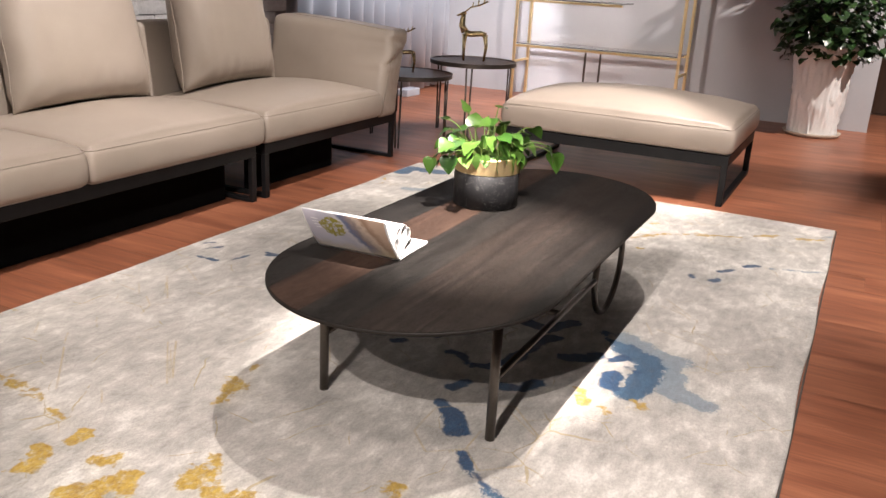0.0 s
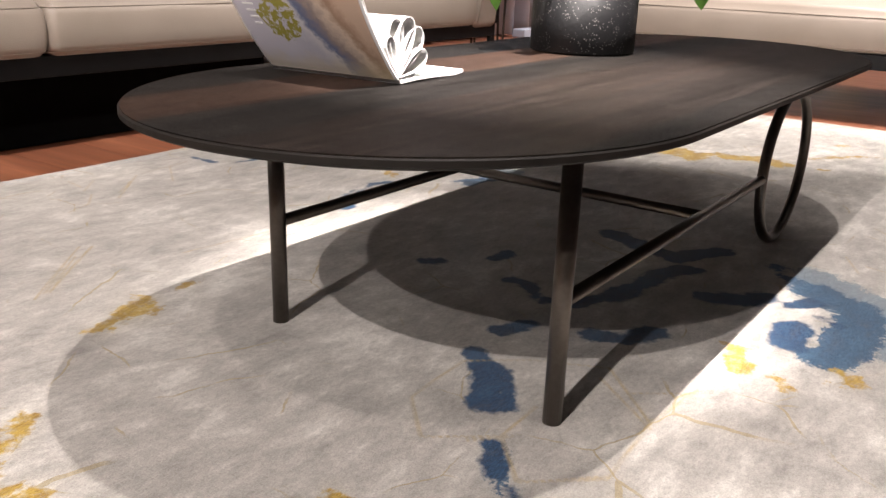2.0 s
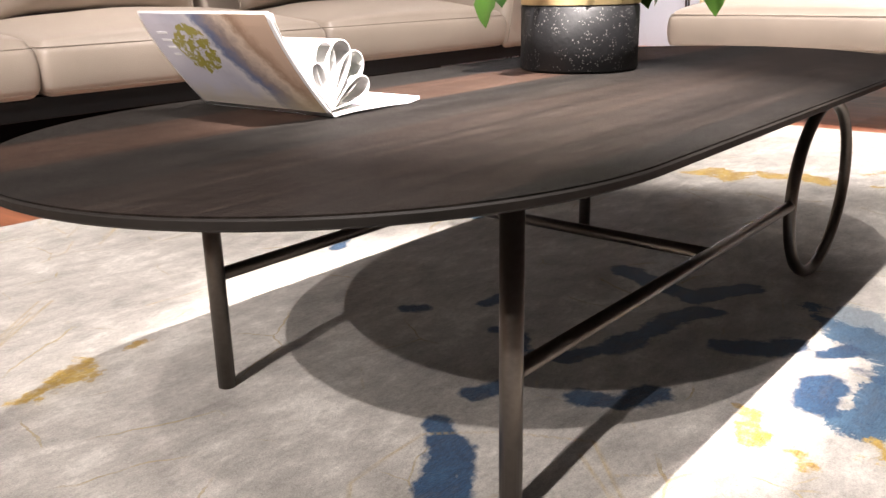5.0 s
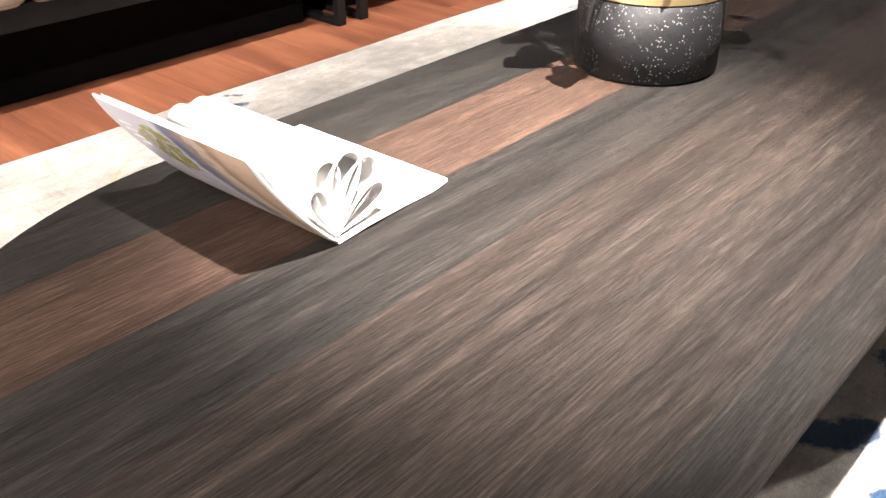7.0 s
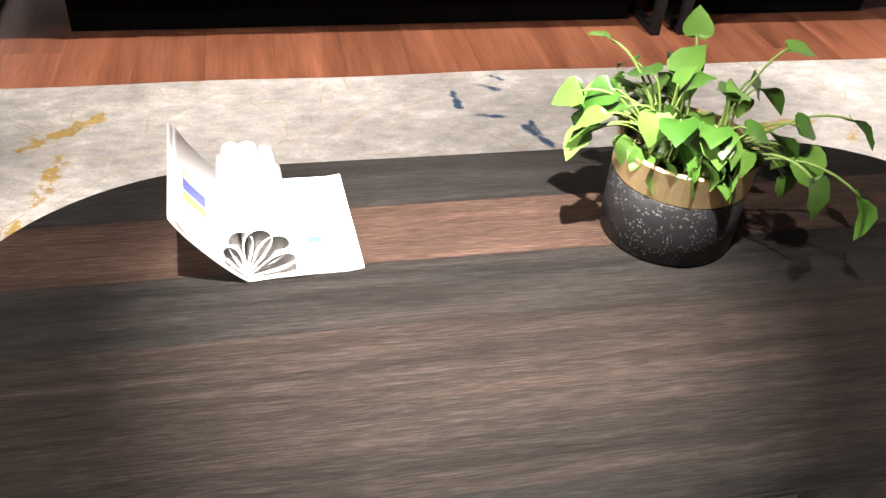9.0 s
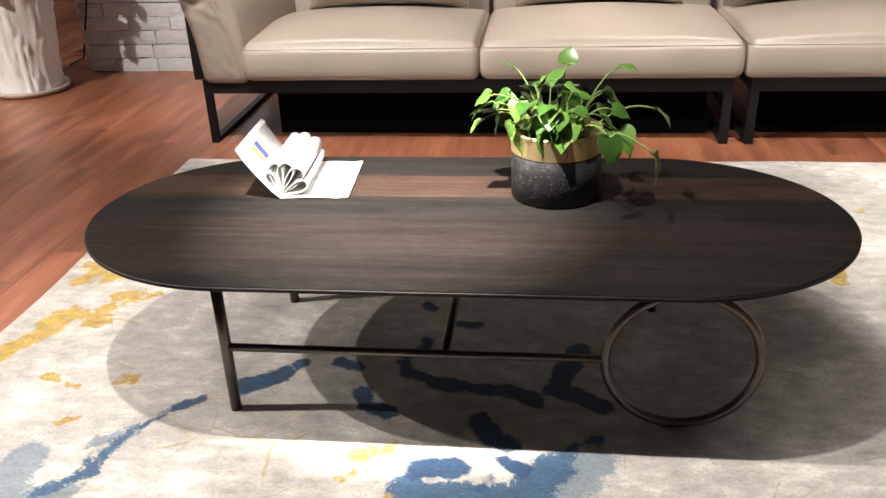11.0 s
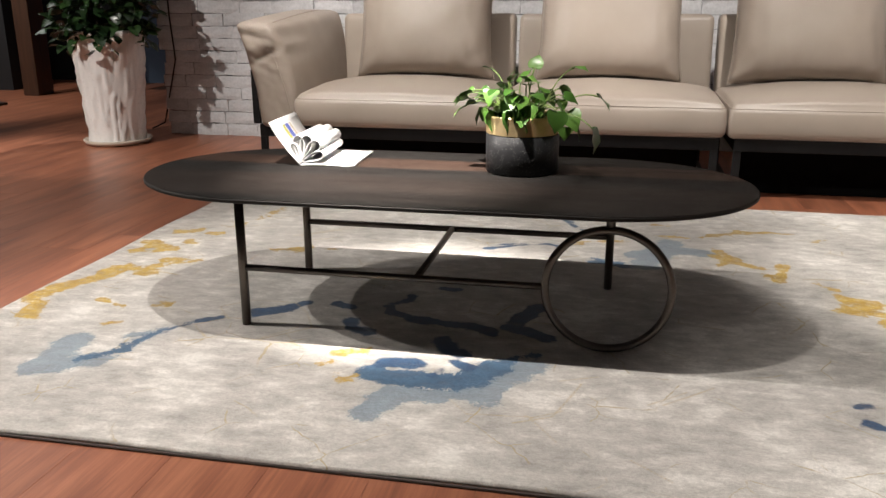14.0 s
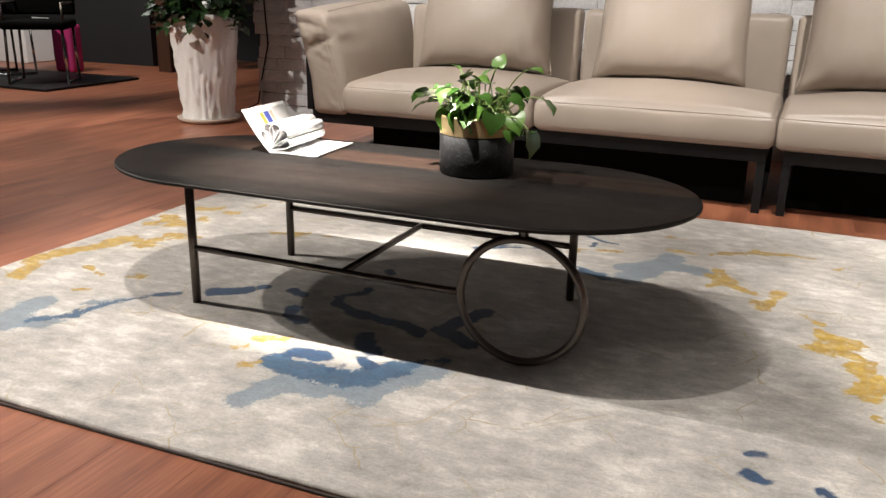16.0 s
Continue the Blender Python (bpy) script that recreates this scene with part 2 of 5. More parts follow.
def plain(name, colour, rough=0.5, metal=0.0, **extra):
    m, t, p = nodes_of(name)
    p.inputs["Base Color"].default_value = (*colour, 1)
    p.inputs["Roughness"].default_value, p.inputs["Metallic"].default_value = rough, metal
    for key, value in extra.items():
        p.inputs[key.replace("_", " ")].default_value = value
    return m


def leaf_material(name, dark, light):
    m, t, p = nodes_of(name)
    info = t.nodes.new("ShaderNodeNewGeometry")
    v = coords(t)
    n = noise_of(t, v, 40.0, 3.0)
    own = t.nodes.new("ShaderNodeObjectInfo")
    pick = maths(t, "FRACT", maths(t, "ADD", info.outputs["Random Per Island"], own.outputs["Random"]))
    f = maths(t, "ADD", maths(t, "MULTIPLY", pick, 0.7), maths(t, "MULTIPLY", n, 0.3))
    t.links.new(ramp(t, f, ((0.15, dark), (0.85, light))), p.inputs["Base Color"])
    p.inputs["Roughness"].default_value = 0.32
    p.inputs["Transmission Weight"].default_value = 0.0
    p.inputs["Subsurface Weight"].default_value = 0.15
    p.inputs["Subsurface Radius"].default_value = (0.002, 0.004, 0.001)
    bump(t, p, n, 0.15, 0.002)
    return m


def granite_pot_material():
    m, t, p = nodes_of("speckled_black_ceramic")
    v = coords(t)
    cell = add(t, "ShaderNodeTexVoronoi", Scale=230.0)
    t.links.new(v, cell.inputs["Vector"])
    speck = maths(t, "LESS_THAN", cell.outputs["Distance"], 0.26)
    pick = maths(t, "GREATER_THAN", noise_of(t, v, 55.0, 2.0), 0.50)
    fac = maths(t, "MULTIPLY", speck, pick)
    t.links.new(mix(t, fac, (0.007, 0.007, 0.008), (0.12, 0.115, 0.11)), p.inputs["Base Color"])
    p.inputs["Roughness"].default_value = 0.5
    bump(t, p, maths(t, "ADD", fac, noise_of(t, v, 70.0, 4.0)), 0.5, 0.002)
    return m


def brick_material():
    m, t, p = nodes_of("white_painted_brick")
    info = t.nodes.new("ShaderNodeObjectInfo")
    v = coords(t, (1, 1, 1))
    n, f = noise_of(t, v, 7.0, 5.0), noise_of(t, v, 70.0, 6.0)
    both = maths(t, "ADD", maths(t, "MULTIPLY", n, 0.5), maths(t, "MULTIPLY", f, 0.5))
    col = ramp(t, both, ((0.3, (0.40, 0.40, 0.41)), (0.6, (0.60, 0.60, 0.61))))
    tone = maths(t, "ADD", maths(t, "MULTIPLY", info.outputs["Random"], 0.12), 0.88)
    t.links.new(mix(t, 1.0, col, tone, "MULTIPLY"), p.inputs["Base Color"])
    p.inputs["Roughness"].default_value = 0.85
    bump(t, p, both, 0.4, 0.004)
    return m


def photo_material():
    """A printed interior photograph: a lilac wall, a blue and a brown chair in slanting bands, sand below, an olive plant."""
    m, t, p = nodes_of("printed_photograph")
    v = coords(t)
    warp = add(t, "ShaderNodeTexNoise", Scale=38.0, Detail=4.0)
    t.links.new(v, warp.inputs["Vector"])
    vm = t.nodes.new("ShaderNodeVectorMath")
    vm.operation = "MULTIPLY_ADD"
    vm.inputs[1].default_value = (0.03, 0.03, 0.03)
    t.links.new(warp.outputs["Color"], vm.inputs[0])
    t.links.new(v, vm.inputs[2])
    xyz = t.nodes.new("ShaderNodeSeparateXYZ")
    t.links.new(vm.outputs[0], xyz.inputs[0])
    y, z = xyz.outputs[1], xyz.outputs[2]
    slant = maths(t, "MULTIPLY", maths(t, "ADD", maths(t, "SUBTRACT", y, maths(t, "MULTIPLY", z, 0.6)), 0.07), 4.0)
    fine = noise_of(t, v, 95.0, 4.0, 0.7)
    slant = maths(t, "ADD", slant, maths(t, "MULTIPLY", maths(t, "SUBTRACT", fine, 0.5), 0.12))
    bands = ramp(t, slant, ((0.20, (0.55, 0.40, 0.30)), (0.30, (0.34, 0.22, 0.15)), (0.36, (0.62, 0.50, 0.40)), (0.44, (0.30, 0.24, 0.22)), (0.52, (0.13, 0.16, 0.27)),
                            (0.57, (0.58, 0.56, 0.58)), (0.66, (0.46, 0.45, 0.52)), (0.85, (0.55, 0.53, 0.60))))
    low = ramp(t, z, ((0.028, (1, 1, 1)), (0.050, (0, 0, 0))))
    col = mix(t, maths(t, "MULTIPLY", low, 0.55), bands, (0.60, 0.50, 0.32))
    plant = add(t, "ShaderNodeVectorMath")
    plant.operation = "DISTANCE"
    plant.inputs[1].default_value = (-0.05, 0.165, 0.092)
    t.links.new(vm.outputs[0], plant.inputs[0])
    near = maths(t, "MULTIPLY", maths(t, "LESS_THAN", plant.outputs["Value"], 0.034), maths(t, "GREATER_THAN", fine, 0.47))
    t.links.new(mix(t, near, col, (0.30, 0.27, 0.05)), p.inputs["Base Color"])
    p.inputs["Roughness"].default_value = 0.3
    return m


LEATHER = leather_material()
WOOD = floor_material()
VENEER = veneer_material()
RUG = rug_material()
SEAM = plain("dark_seam", (0.28, 0.235, 0.195), 0.6)
STEEL = surface("black_bronze_steel", (0.085, 0.072, 0.062), (0.15, 0.13, 0.115), 0.36, 12, 160, 0.04, 0.001, metal=0.85)
BLACK = surface("matt_black_steel", (0.007, 0.007, 0.008), (0.014, 0.014, 0.015), 0.5, 8, 120, 0.05, 0.001, metal=0.2, gloss=0.3)
# black cloth; also the sheet that stands in for shade under the sofa
LINING_AND_SHADE = surface("black_lining_cloth_and_shade", (0.003, 0.003, 0.003), (0.006, 0.006, 0.006), 0.95, 20, 300, 0.2, 0.001, gloss=0.03)
EDGE = surface("dark_table_edge", (0.008, 0.007, 0.006), (0.018, 0.015, 0.013), 0.6, 10, 90, 0.08, 0.001, gloss=0.2)
BRASS = surface("brushed_brass", (0.76, 0.57, 0.30), (0.92, 0.74, 0.42), 0.46, 20, 200, 0.06, 0.0006, metal=1.0)
POLISHED = plain("polished_gold", (0.88, 0.68, 0.36), 0.24, 1.0)
POT = granite_pot_material()
SOIL = surface("bark_soil", (0.03, 0.018, 0.01), (0.16, 0.10, 0.05), 0.9, 60, 200, 0.8, 0.01)
POTHOS = leaf_material("pothos_leaf", (0.028, 0.092, 0.012), (0.125, 0.255, 0.045))
POTHOS_STEM = plain("pothos_stem", (0.17, 0.26, 0.06), 0.5)
FOLIAGE = leaf_material("dark_foliage", (0.008, 0.022, 0.008), (0.035, 0.075, 0.022))
BARK = surface("plant_bark", (0.05, 0.035, 0.025), (0.12, 0.09, 0.06), 0.9, 20, 120, 0.5, 0.005)
CERAMIC = surface("white_glazed_ceramic", (0.76, 0.75, 0.73), (0.85, 0.84, 0.82), 0.3, 5, 60, 0.06, 0.003)
PAPER = surface("magazine_paper", (0.80, 0.79, 0.78), (0.86, 0.85, 0.84), 0.42, 6, 80, 0.02, 0.0005)
BRICK = brick_material()
MORTAR = surface("grey_mortar", (0.03, 0.03, 0.032), (0.40, 0.40, 0.41), 0.95, 13, 60, 0.5, 0.006)
WALL = surface("grey_wall_paint", (0.42, 0.42, 0.44), (0.48, 0.48, 0.50), 0.8, 2, 120, 0.08, 0.001)
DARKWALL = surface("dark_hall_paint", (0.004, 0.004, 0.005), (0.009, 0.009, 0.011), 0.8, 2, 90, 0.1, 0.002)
BLUEWALL = surface("blue_grey_paint", (0.05, 0.07, 0.11), (0.07, 0.10, 0.15), 0.8, 2, 90, 0.1, 0.002)
BROWNWOOD = surface("dark_walnut_panel", (0.03, 0.014, 0.008), (0.08, 0.036, 0.02), 0.45, 3, 40, 0.1, 0.001, stretch=(12, 12, 1))
CEILING = surface("dark_grey_ceiling_paint", (0.06, 0.06, 0.06), (0.09, 0.09, 0.09), 0.9, 2, 90, 0.1, 0.002)
CURTAIN = surface("silver_satin_cloth", (0.36, 0.38, 0.42), (0.46, 0.48, 0.53), 0.38, 3, 200, 0.06, 0.0006)
BINDING = plain("dark_rug_binding", (0.075, 0.062, 0.054), 0.9)
GLASS = plain("smoked_glass", (0.30, 0.31, 0.32), 0.05, 0.0, Transmission_Weight=0.8)
TERRACOTTA = surface("cream_saucer", (0.42, 0.34, 0.27), (0.55, 0.46, 0.38), 0.5, 8, 80, 0.1, 0.001)
MAGENTA = surface("magenta_cloth", (0.30, 0.01, 0.09), (0.42, 0.02, 0.14), 0.8, 6, 90, 0.2, 0.002)
WHITE = surface("white_lacquer", (0.70, 0.70, 0.70), (0.78, 0.78, 0.78), 0.4, 3, 90, 0.04, 0.001)
CHROME = plain("chrome", (0.7, 0.7, 0.7), 0.15, 1.0)
INK = {"blue": plain("print_blue", (0.05, 0.07, 0.28), 0.4), "olive": plain("print_olive", (0.32, 0.30, 0.06), 0.4),
       "sand": plain("print_sand", (0.42, 0.36, 0.28), 0.4),
       "grey": plain("print_grey", (0.45, 0.46, 0.50), 0.4), "cyan": plain("print_cyan", (0.05, 0.45, 0.6), 0.4),
       "dark": plain("print_dark", (0.03, 0.012, 0.012), 0.4), "photo": photo_material(), "white": plain("print_white", (0.80, 0.79, 0.80), 0.35)}


from mathutils.bvhtree import BVHTree


# ---- mesh helpers ----
def mesh_of(name, bm, material, smooth=True):
    me = bpy.data.meshes.new(name)
    bm.normal_update()
    bm.to_mesh(me)
    bm.free()
    me.materials.append(material)
    if smooth:
        me.shade_smooth()
    return me


def part(name, bm, material, parent=None, label="", smooth=False):
    ob = new(name, mesh_of(name, bm, material, smooth))
    ob.parent = parent
    if label:
        ob["label"] = label
    return ob


def thing(name, at, label, category, group="", kind="", turn=0.0):
    ob = new(name)
    ob.empty_display_size = 0.1
    ob.matrix_world = pose(*at, 0, 0, turn)
    return tagged(ob, label, category, group, kind)


def box(bm, lo, hi, bevel=0.0, m=None):
    """A box between two corners, with its edges bevelled."""
    made = bmesh.ops.create_cube(bm, size=1.0)["verts"]
    size, mid = [h - l for l, h in zip(lo, hi)], [(h + l) / 2 for l, h in zip(lo, hi)]
    for v in made:
        v.co = Vector(v.co[i] * size[i] + mid[i] for i in range(3))
    if bevel:
        edges = {e for v in made for e in v.link_edges}
        res = bmesh.ops.bevel(bm, geom=list(edges), offset=bevel, segments=2, affect="EDGES", profile=0.5)
        made = list({v for f in res["faces"] for v in f.verts} | {v for v in made if v.is_valid})
    if m:
        bmesh.ops.transform(bm, matrix=m, verts=made)
    return bm


def boxed(lo, hi, bevel=0.0, m=None):
    return box(bmesh.new(), lo, hi, bevel, m)


def tube(bm, points, radius, sides=12, closed=False, taper=None):
    """A round bar along a line of points."""
    pts = [Vector(p) for p in points]
    n, rings, up = len(pts), [], None
    for i, p in enumerate(pts):
        a = pts[(i - 1) % n] if closed or i else p
        b = pts[(i + 1) % n] if closed or i < n - 1 else p
        d = (b - a).normalized()
        if up is None:
            up = d.orthogonal().normalized()
        up = (up - d * up.dot(d)).normalized()
        side = d.cross(up)
        r = radius if taper is None else radius * (taper[0] + (taper[1] - taper[0]) * i / max(1, n - 1))
        rings.append([bm.verts.new(p + (up * math.cos(k * math.tau / sides) + side * math.sin(k * math.tau / sides)) * r) for k in range(sides)])
    for i in range(n if closed else n - 1):
        a, b = rings[i], rings[(i + 1) % n]
        off = 0
        if closed and i == n - 1:
            off = min(range(sides), key=lambda o: (a[0].co - b[o].co).length)
        for k in range(sides):
            bm.faces.new((a[k], a[(k + 1) % sides], b[(k + 1 + off) % sides], b[(k + off) % sides]))
    if not closed:
        bm.faces.new(rings[0][::-1])
        bm.faces.new(rings[-1])
    return bm


def bar(points, radius, sides=12, closed=False, taper=None):
    return tube(bmesh.new(), points, radius, sides, closed, taper)


def lathe(bm, profile, sides=40, centre=(0, 0), wobble=None):
    """Turns a line of (radius, height) round the upright axis."""
    rings = []
    for r, z in profile:
        ring = []
        for k in range(sides):
            a = k * math.tau / sides
            rr = r + (wobble(a, z) if wobble and r > 0.02 else 0)
            ring.append(bm.verts.new((centre[0] + rr * math.cos(a), centre[1] + rr * math.sin(a), z)))
        rings.append(ring)
    for a, b in zip(rings, rings[1:]):
        for k in range(sides):
            bm.faces.new((a[k], a[(k + 1) % sides], b[(k + 1) % sides], b[k]))
    bm.faces.new(rings[0][::-1])
    bm.faces.new(rings[-1])
    return bm


def soft_box(lo, hi, r, cells=14, shape=None):
    """A box with rounded edges on a fine grid; shape(x, y, z, u, v, w) may move each point, u v w run from -1 to 1."""
    bm = bmesh.new()
    axes = []
    for l, h in zip(lo, hi):
        n = max(3, int(cells * (h - l) / max(hi[i] - lo[i] for i in range(3))))
        rr = [l, l + r * 0.3, l + r * 0.65]
        inner = [l + r + (h - l - 2 * r) * i / n for i in range(n + 1)]
        axes.append(rr + inner + [h - r * 0.65, h - r * 0.3, h])
    found = {}

    def vert(p):
        key = tuple(round(c, 6) for c in p)
        if key not in found:
            core = Vector(min(max(p[i], lo[i] + r), hi[i] - r) for i in range(3))
            d = Vector(p) - core
            q = core + d.normalized() * r if d.length > 1e-9 else Vector(p)
            if shape:
                u = [2 * (p[i] - lo[i]) / (hi[i] - lo[i]) - 1 for i in range(3)]
                q = Vector(shape(*q, *u))
            found[key] = bm.verts.new(q)
        return found[key]

    for ax in range(3):
        b, c = (ax + 1) % 3, (ax + 2) % 3
        for end in (0, -1):
            for i in range(len(axes[b]) - 1):
                for j in range(len(axes[c]) - 1):
                    quad = []
                    for di, dj in ((0, 0), (1, 0), (1, 1), (0, 1)):
                        p = [0, 0, 0]
                        p[ax], p[b], p[c] = axes[ax][end], axes[b][i + di], axes[c][j + dj]
                        quad.append(vert(p))
                    bm.faces.new(quad if end else quad[::-1])
    return bm


# ---- the large structure ----
FLOOR = -0.012
floor = tagged(part("floor", boxed((-9, -6, -0.12), (7.5, 8, FLOOR - 0.003)), BROWNWOOD), "reddish-brown laminate plank floor of the showroom", "floor", kind="structure")


def simple(name, lo, hi, material, label, category, bevel=0.0):
    return tagged(part(name, boxed(lo, hi, bevel), material), label, category, kind="structure")


ceiling = simple("ceiling", (-9, -6, 3.0), (7.5, 8, 3.12), CEILING, "dark grey painted showroom ceiling", "ceiling")
wall_east = simple("wall_east", (5.27, -0.98, FLOOR), (5.42, 2.95, 3.0), WALL, "smooth light grey painted wall behind the shelf", "wall")
wall_corridor = simple("wall_corridor", (6.6, -6, FLOOR), (6.75, 8, 3.0), BROWNWOOD, "dark brown wooden wall of the corridor", "wall")
wall_behind_curtain = simple("wall_behind_curtain", (2.62, 2.86, FLOOR), (5.27, 2.98, 3.0), WALL, "light grey wall behind the curtain", "wall")
wall_south = simple("wall_south", (-9, -5.2, FLOOR), (7.5, -5.05, 3.0), WALL, "plain grey wall closing the showroom", "wall")
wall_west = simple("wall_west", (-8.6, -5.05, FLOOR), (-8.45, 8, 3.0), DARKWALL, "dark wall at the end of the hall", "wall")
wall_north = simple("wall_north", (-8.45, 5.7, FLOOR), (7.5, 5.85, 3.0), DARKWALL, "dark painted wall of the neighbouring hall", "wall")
wall_blue = simple("wall_blue", (-4.3, 5.55, FLOOR), (-2.6, 5.69, 3.0), BLUEWALL, "blue-grey painted wall panel in the hall", "wall")
column = simple("column", (-4.72, 4.34, FLOOR), (-4.57, 4.55, 3.0), BROWNWOOD, "dark brown wooden column in the hall", "column", 0.006)
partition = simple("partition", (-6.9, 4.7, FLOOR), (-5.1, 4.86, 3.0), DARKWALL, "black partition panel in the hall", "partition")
brick_wall = simple("wall_brick", (-2.385, 2.67, FLOOR), (2.62, 2.85, 3.0), MORTAR, "whitewashed rough brick wall behind the sofa", "wall")


# ---- coffee table ----
def table_outline(inset=0.0, n=72):
    """A long oval: straight sides and half-ellipse ends."""
    cx, cy, half, b, a = -0.081, -0.067, 0.809 - inset, 0.348 - inset, 0.385 - inset
    pts = []
    for s, start in ((1, -90), (-1, 90)):
        for i in range(n + 1):
            ang = radians(start + 180 * i / n)
            pts.append((cx + s * (half - a) + a * math.cos(ang), cy + b * math.sin(ang)))
    return pts


TOP = 0.368


def clip_half(pts, y, above):
    out = []
    for p, q in zip(pts, pts[1:] + pts[:1]):
        inside_p, inside_q = (p[1] >= y) == above, (q[1] >= y) == above
        if inside_p:
            out.append(p)
        if inside_p != inside_q:
            f = (y - p[1]) / (q[1] - p[1])
            out.append((p[0] + (q[0] - p[0]) * f, y))
    return out


def prism(pts, z0, z1, bevel=0.0):
    bm = bmesh.new()
    low, high = [bm.verts.new((x, y, z0)) for x, y in pts], [bm.verts.new((x, y, z1)) for x, y in pts]
    bm.faces.new(low[::-1])
    bm.faces.new(high)
    for i in range(len(pts)):
        j = (i + 1) % len(pts)
        bm.faces.new((low[i], low[j], high[j], high[i]))
    return bm


def coffee_table():
    t = thing("coffee_table", (0, 0, 0), "long oval smoked-oak coffee table on a bronze tube frame", "coffee table")
    core = bmesh.new()
    rings = []
    for inset, z in ((0.062, TOP - 0.026), (0.050, TOP - 0.024), (0.004, TOP - 0.0115), (0.0, TOP - 0.009), (0.0, TOP - 0.003), (0.002, TOP - 0.0016)):
        rings.append([core.verts.new((x, y, z)) for x, y in table_outline(inset)])
    for a, b in zip(rings, rings[1:]):
        for k in range(len(a)):
            core.faces.new((a[k], a[(k + 1) % len(a)], b[(k + 1) % len(a)], b[k]))
    core.faces.new(rings[0][::-1])
    core.faces.new(rings[-1])
    board = part("tabletop", core, EDGE, t, "dark bevelled oval top", smooth=False)
    cuts = (-0.45, -0.365, -0.235, -0.105, 0.02, 0.15, 0.35)
    tones = (0.05, 0.13, 0.20, 0.03, 0.80, 0.02)
    whole = table_outline(0.0025)
    for lo, hi, tone in zip(cuts, cuts[1:], tones):
        strip = clip_half(clip_half(whole, lo, True), hi - 0.0001, False)
        ob = part("veneer_strip", prism(strip, TOP - 0.0015, TOP), VENEER, board)
        ob["tone"] = tone
    front, back, west, east = -0.292, 0.176, -0.55, 0.375
    for x, y in ((west, front), (west, back), (east, back)):
        part("leg", bar([(x, y, 0.0), (x, y, TOP - 0.025)], 0.0118, 20), STEEL, t, smooth=True)
    ring = [(east + 0.148 * math.sin(a * math.tau / 72), front, 0.158 + 0.148 * math.cos(a * math.tau / 72)) for a in range(72)]
    part("ring_leg", bar(ring, 0.010, 14, True), STEEL, t, "large round bronze ring leg", smooth=True)
    part("ring_mount", bar([(east, front, 0.314), (east, front, TOP - 0.025)], 0.011, 14), STEEL, t, smooth=True)
    z = 0.157
    part("stretcher", bar([(west, front, z), (east - 0.15, front, z)], 0.0088, 14), STEEL, t, smooth=True)
    part("stretcher", bar([(west, back, z), (east, back, z)], 0.0088, 14), STEEL, t, smooth=True)
    part("cross_stretcher", bar([(-0.09, front, z), (-0.09, back, z)], 0.0088, 14), STEEL, t, smooth=True)
    return t


coffee_table()


# ---- sofa ----
def crowned(crown, sag=0.0, seed=0.0):
    def shape(x, y, z, u, v, w):
        k = (1 - u * u) * (1 - v * v)
        if w > 0:
            z += crown * k ** 0.5 * w
        n = noise.noise((x * 5 + seed, y * 5, z * 5)) * 0.005
        bulge = 0.012 * (1 - w * w)
        return (x + math.copysign(bulge, u) * abs(u) ** 3 * 0.5, y + math.copysign(bulge, v) * abs(v) ** 3, z + n * max(0, w))
    return shape


def seam(x0, y0, x1, y1, z, r):
    """A closed piping line round a cushion."""
    pts = []
    for cx, cy, a0 in ((x1 - r, y1 - r, 0), (x0 + r, y1 - r, 90), (x0 + r, y0 + r, 180), (x1 - r, y0 + r, 270)):
        for i in range(5):
            a = radians(a0 + 90 * i / 4)
            pts.append((cx + r * math.cos(a), cy + r * math.sin(a), z))
    return bar(pts, 0.0022, 6, True)


def seat_cushion(name, parent, lo, hi, crown, seed):
    c = part(name, soft_box(lo, hi, 0.028, 18, crowned(crown, seed=seed)), LEATHER, parent, smooth=True)
    part("piping", seam(lo[0] + 0.002, lo[1] + 0.001, hi[0] - 0.002, hi[1] - 0.001, hi[2] - 0.012, 0.027), SEAM, c, "dark stitched seam", smooth=True)
    part("lower_piping", seam(lo[0] + 0.002, lo[1] + 0.001, hi[0] - 0.002, hi[1] - 0.001, lo[2] + 0.014, 0.027), SEAM, c, smooth=True)
    return c


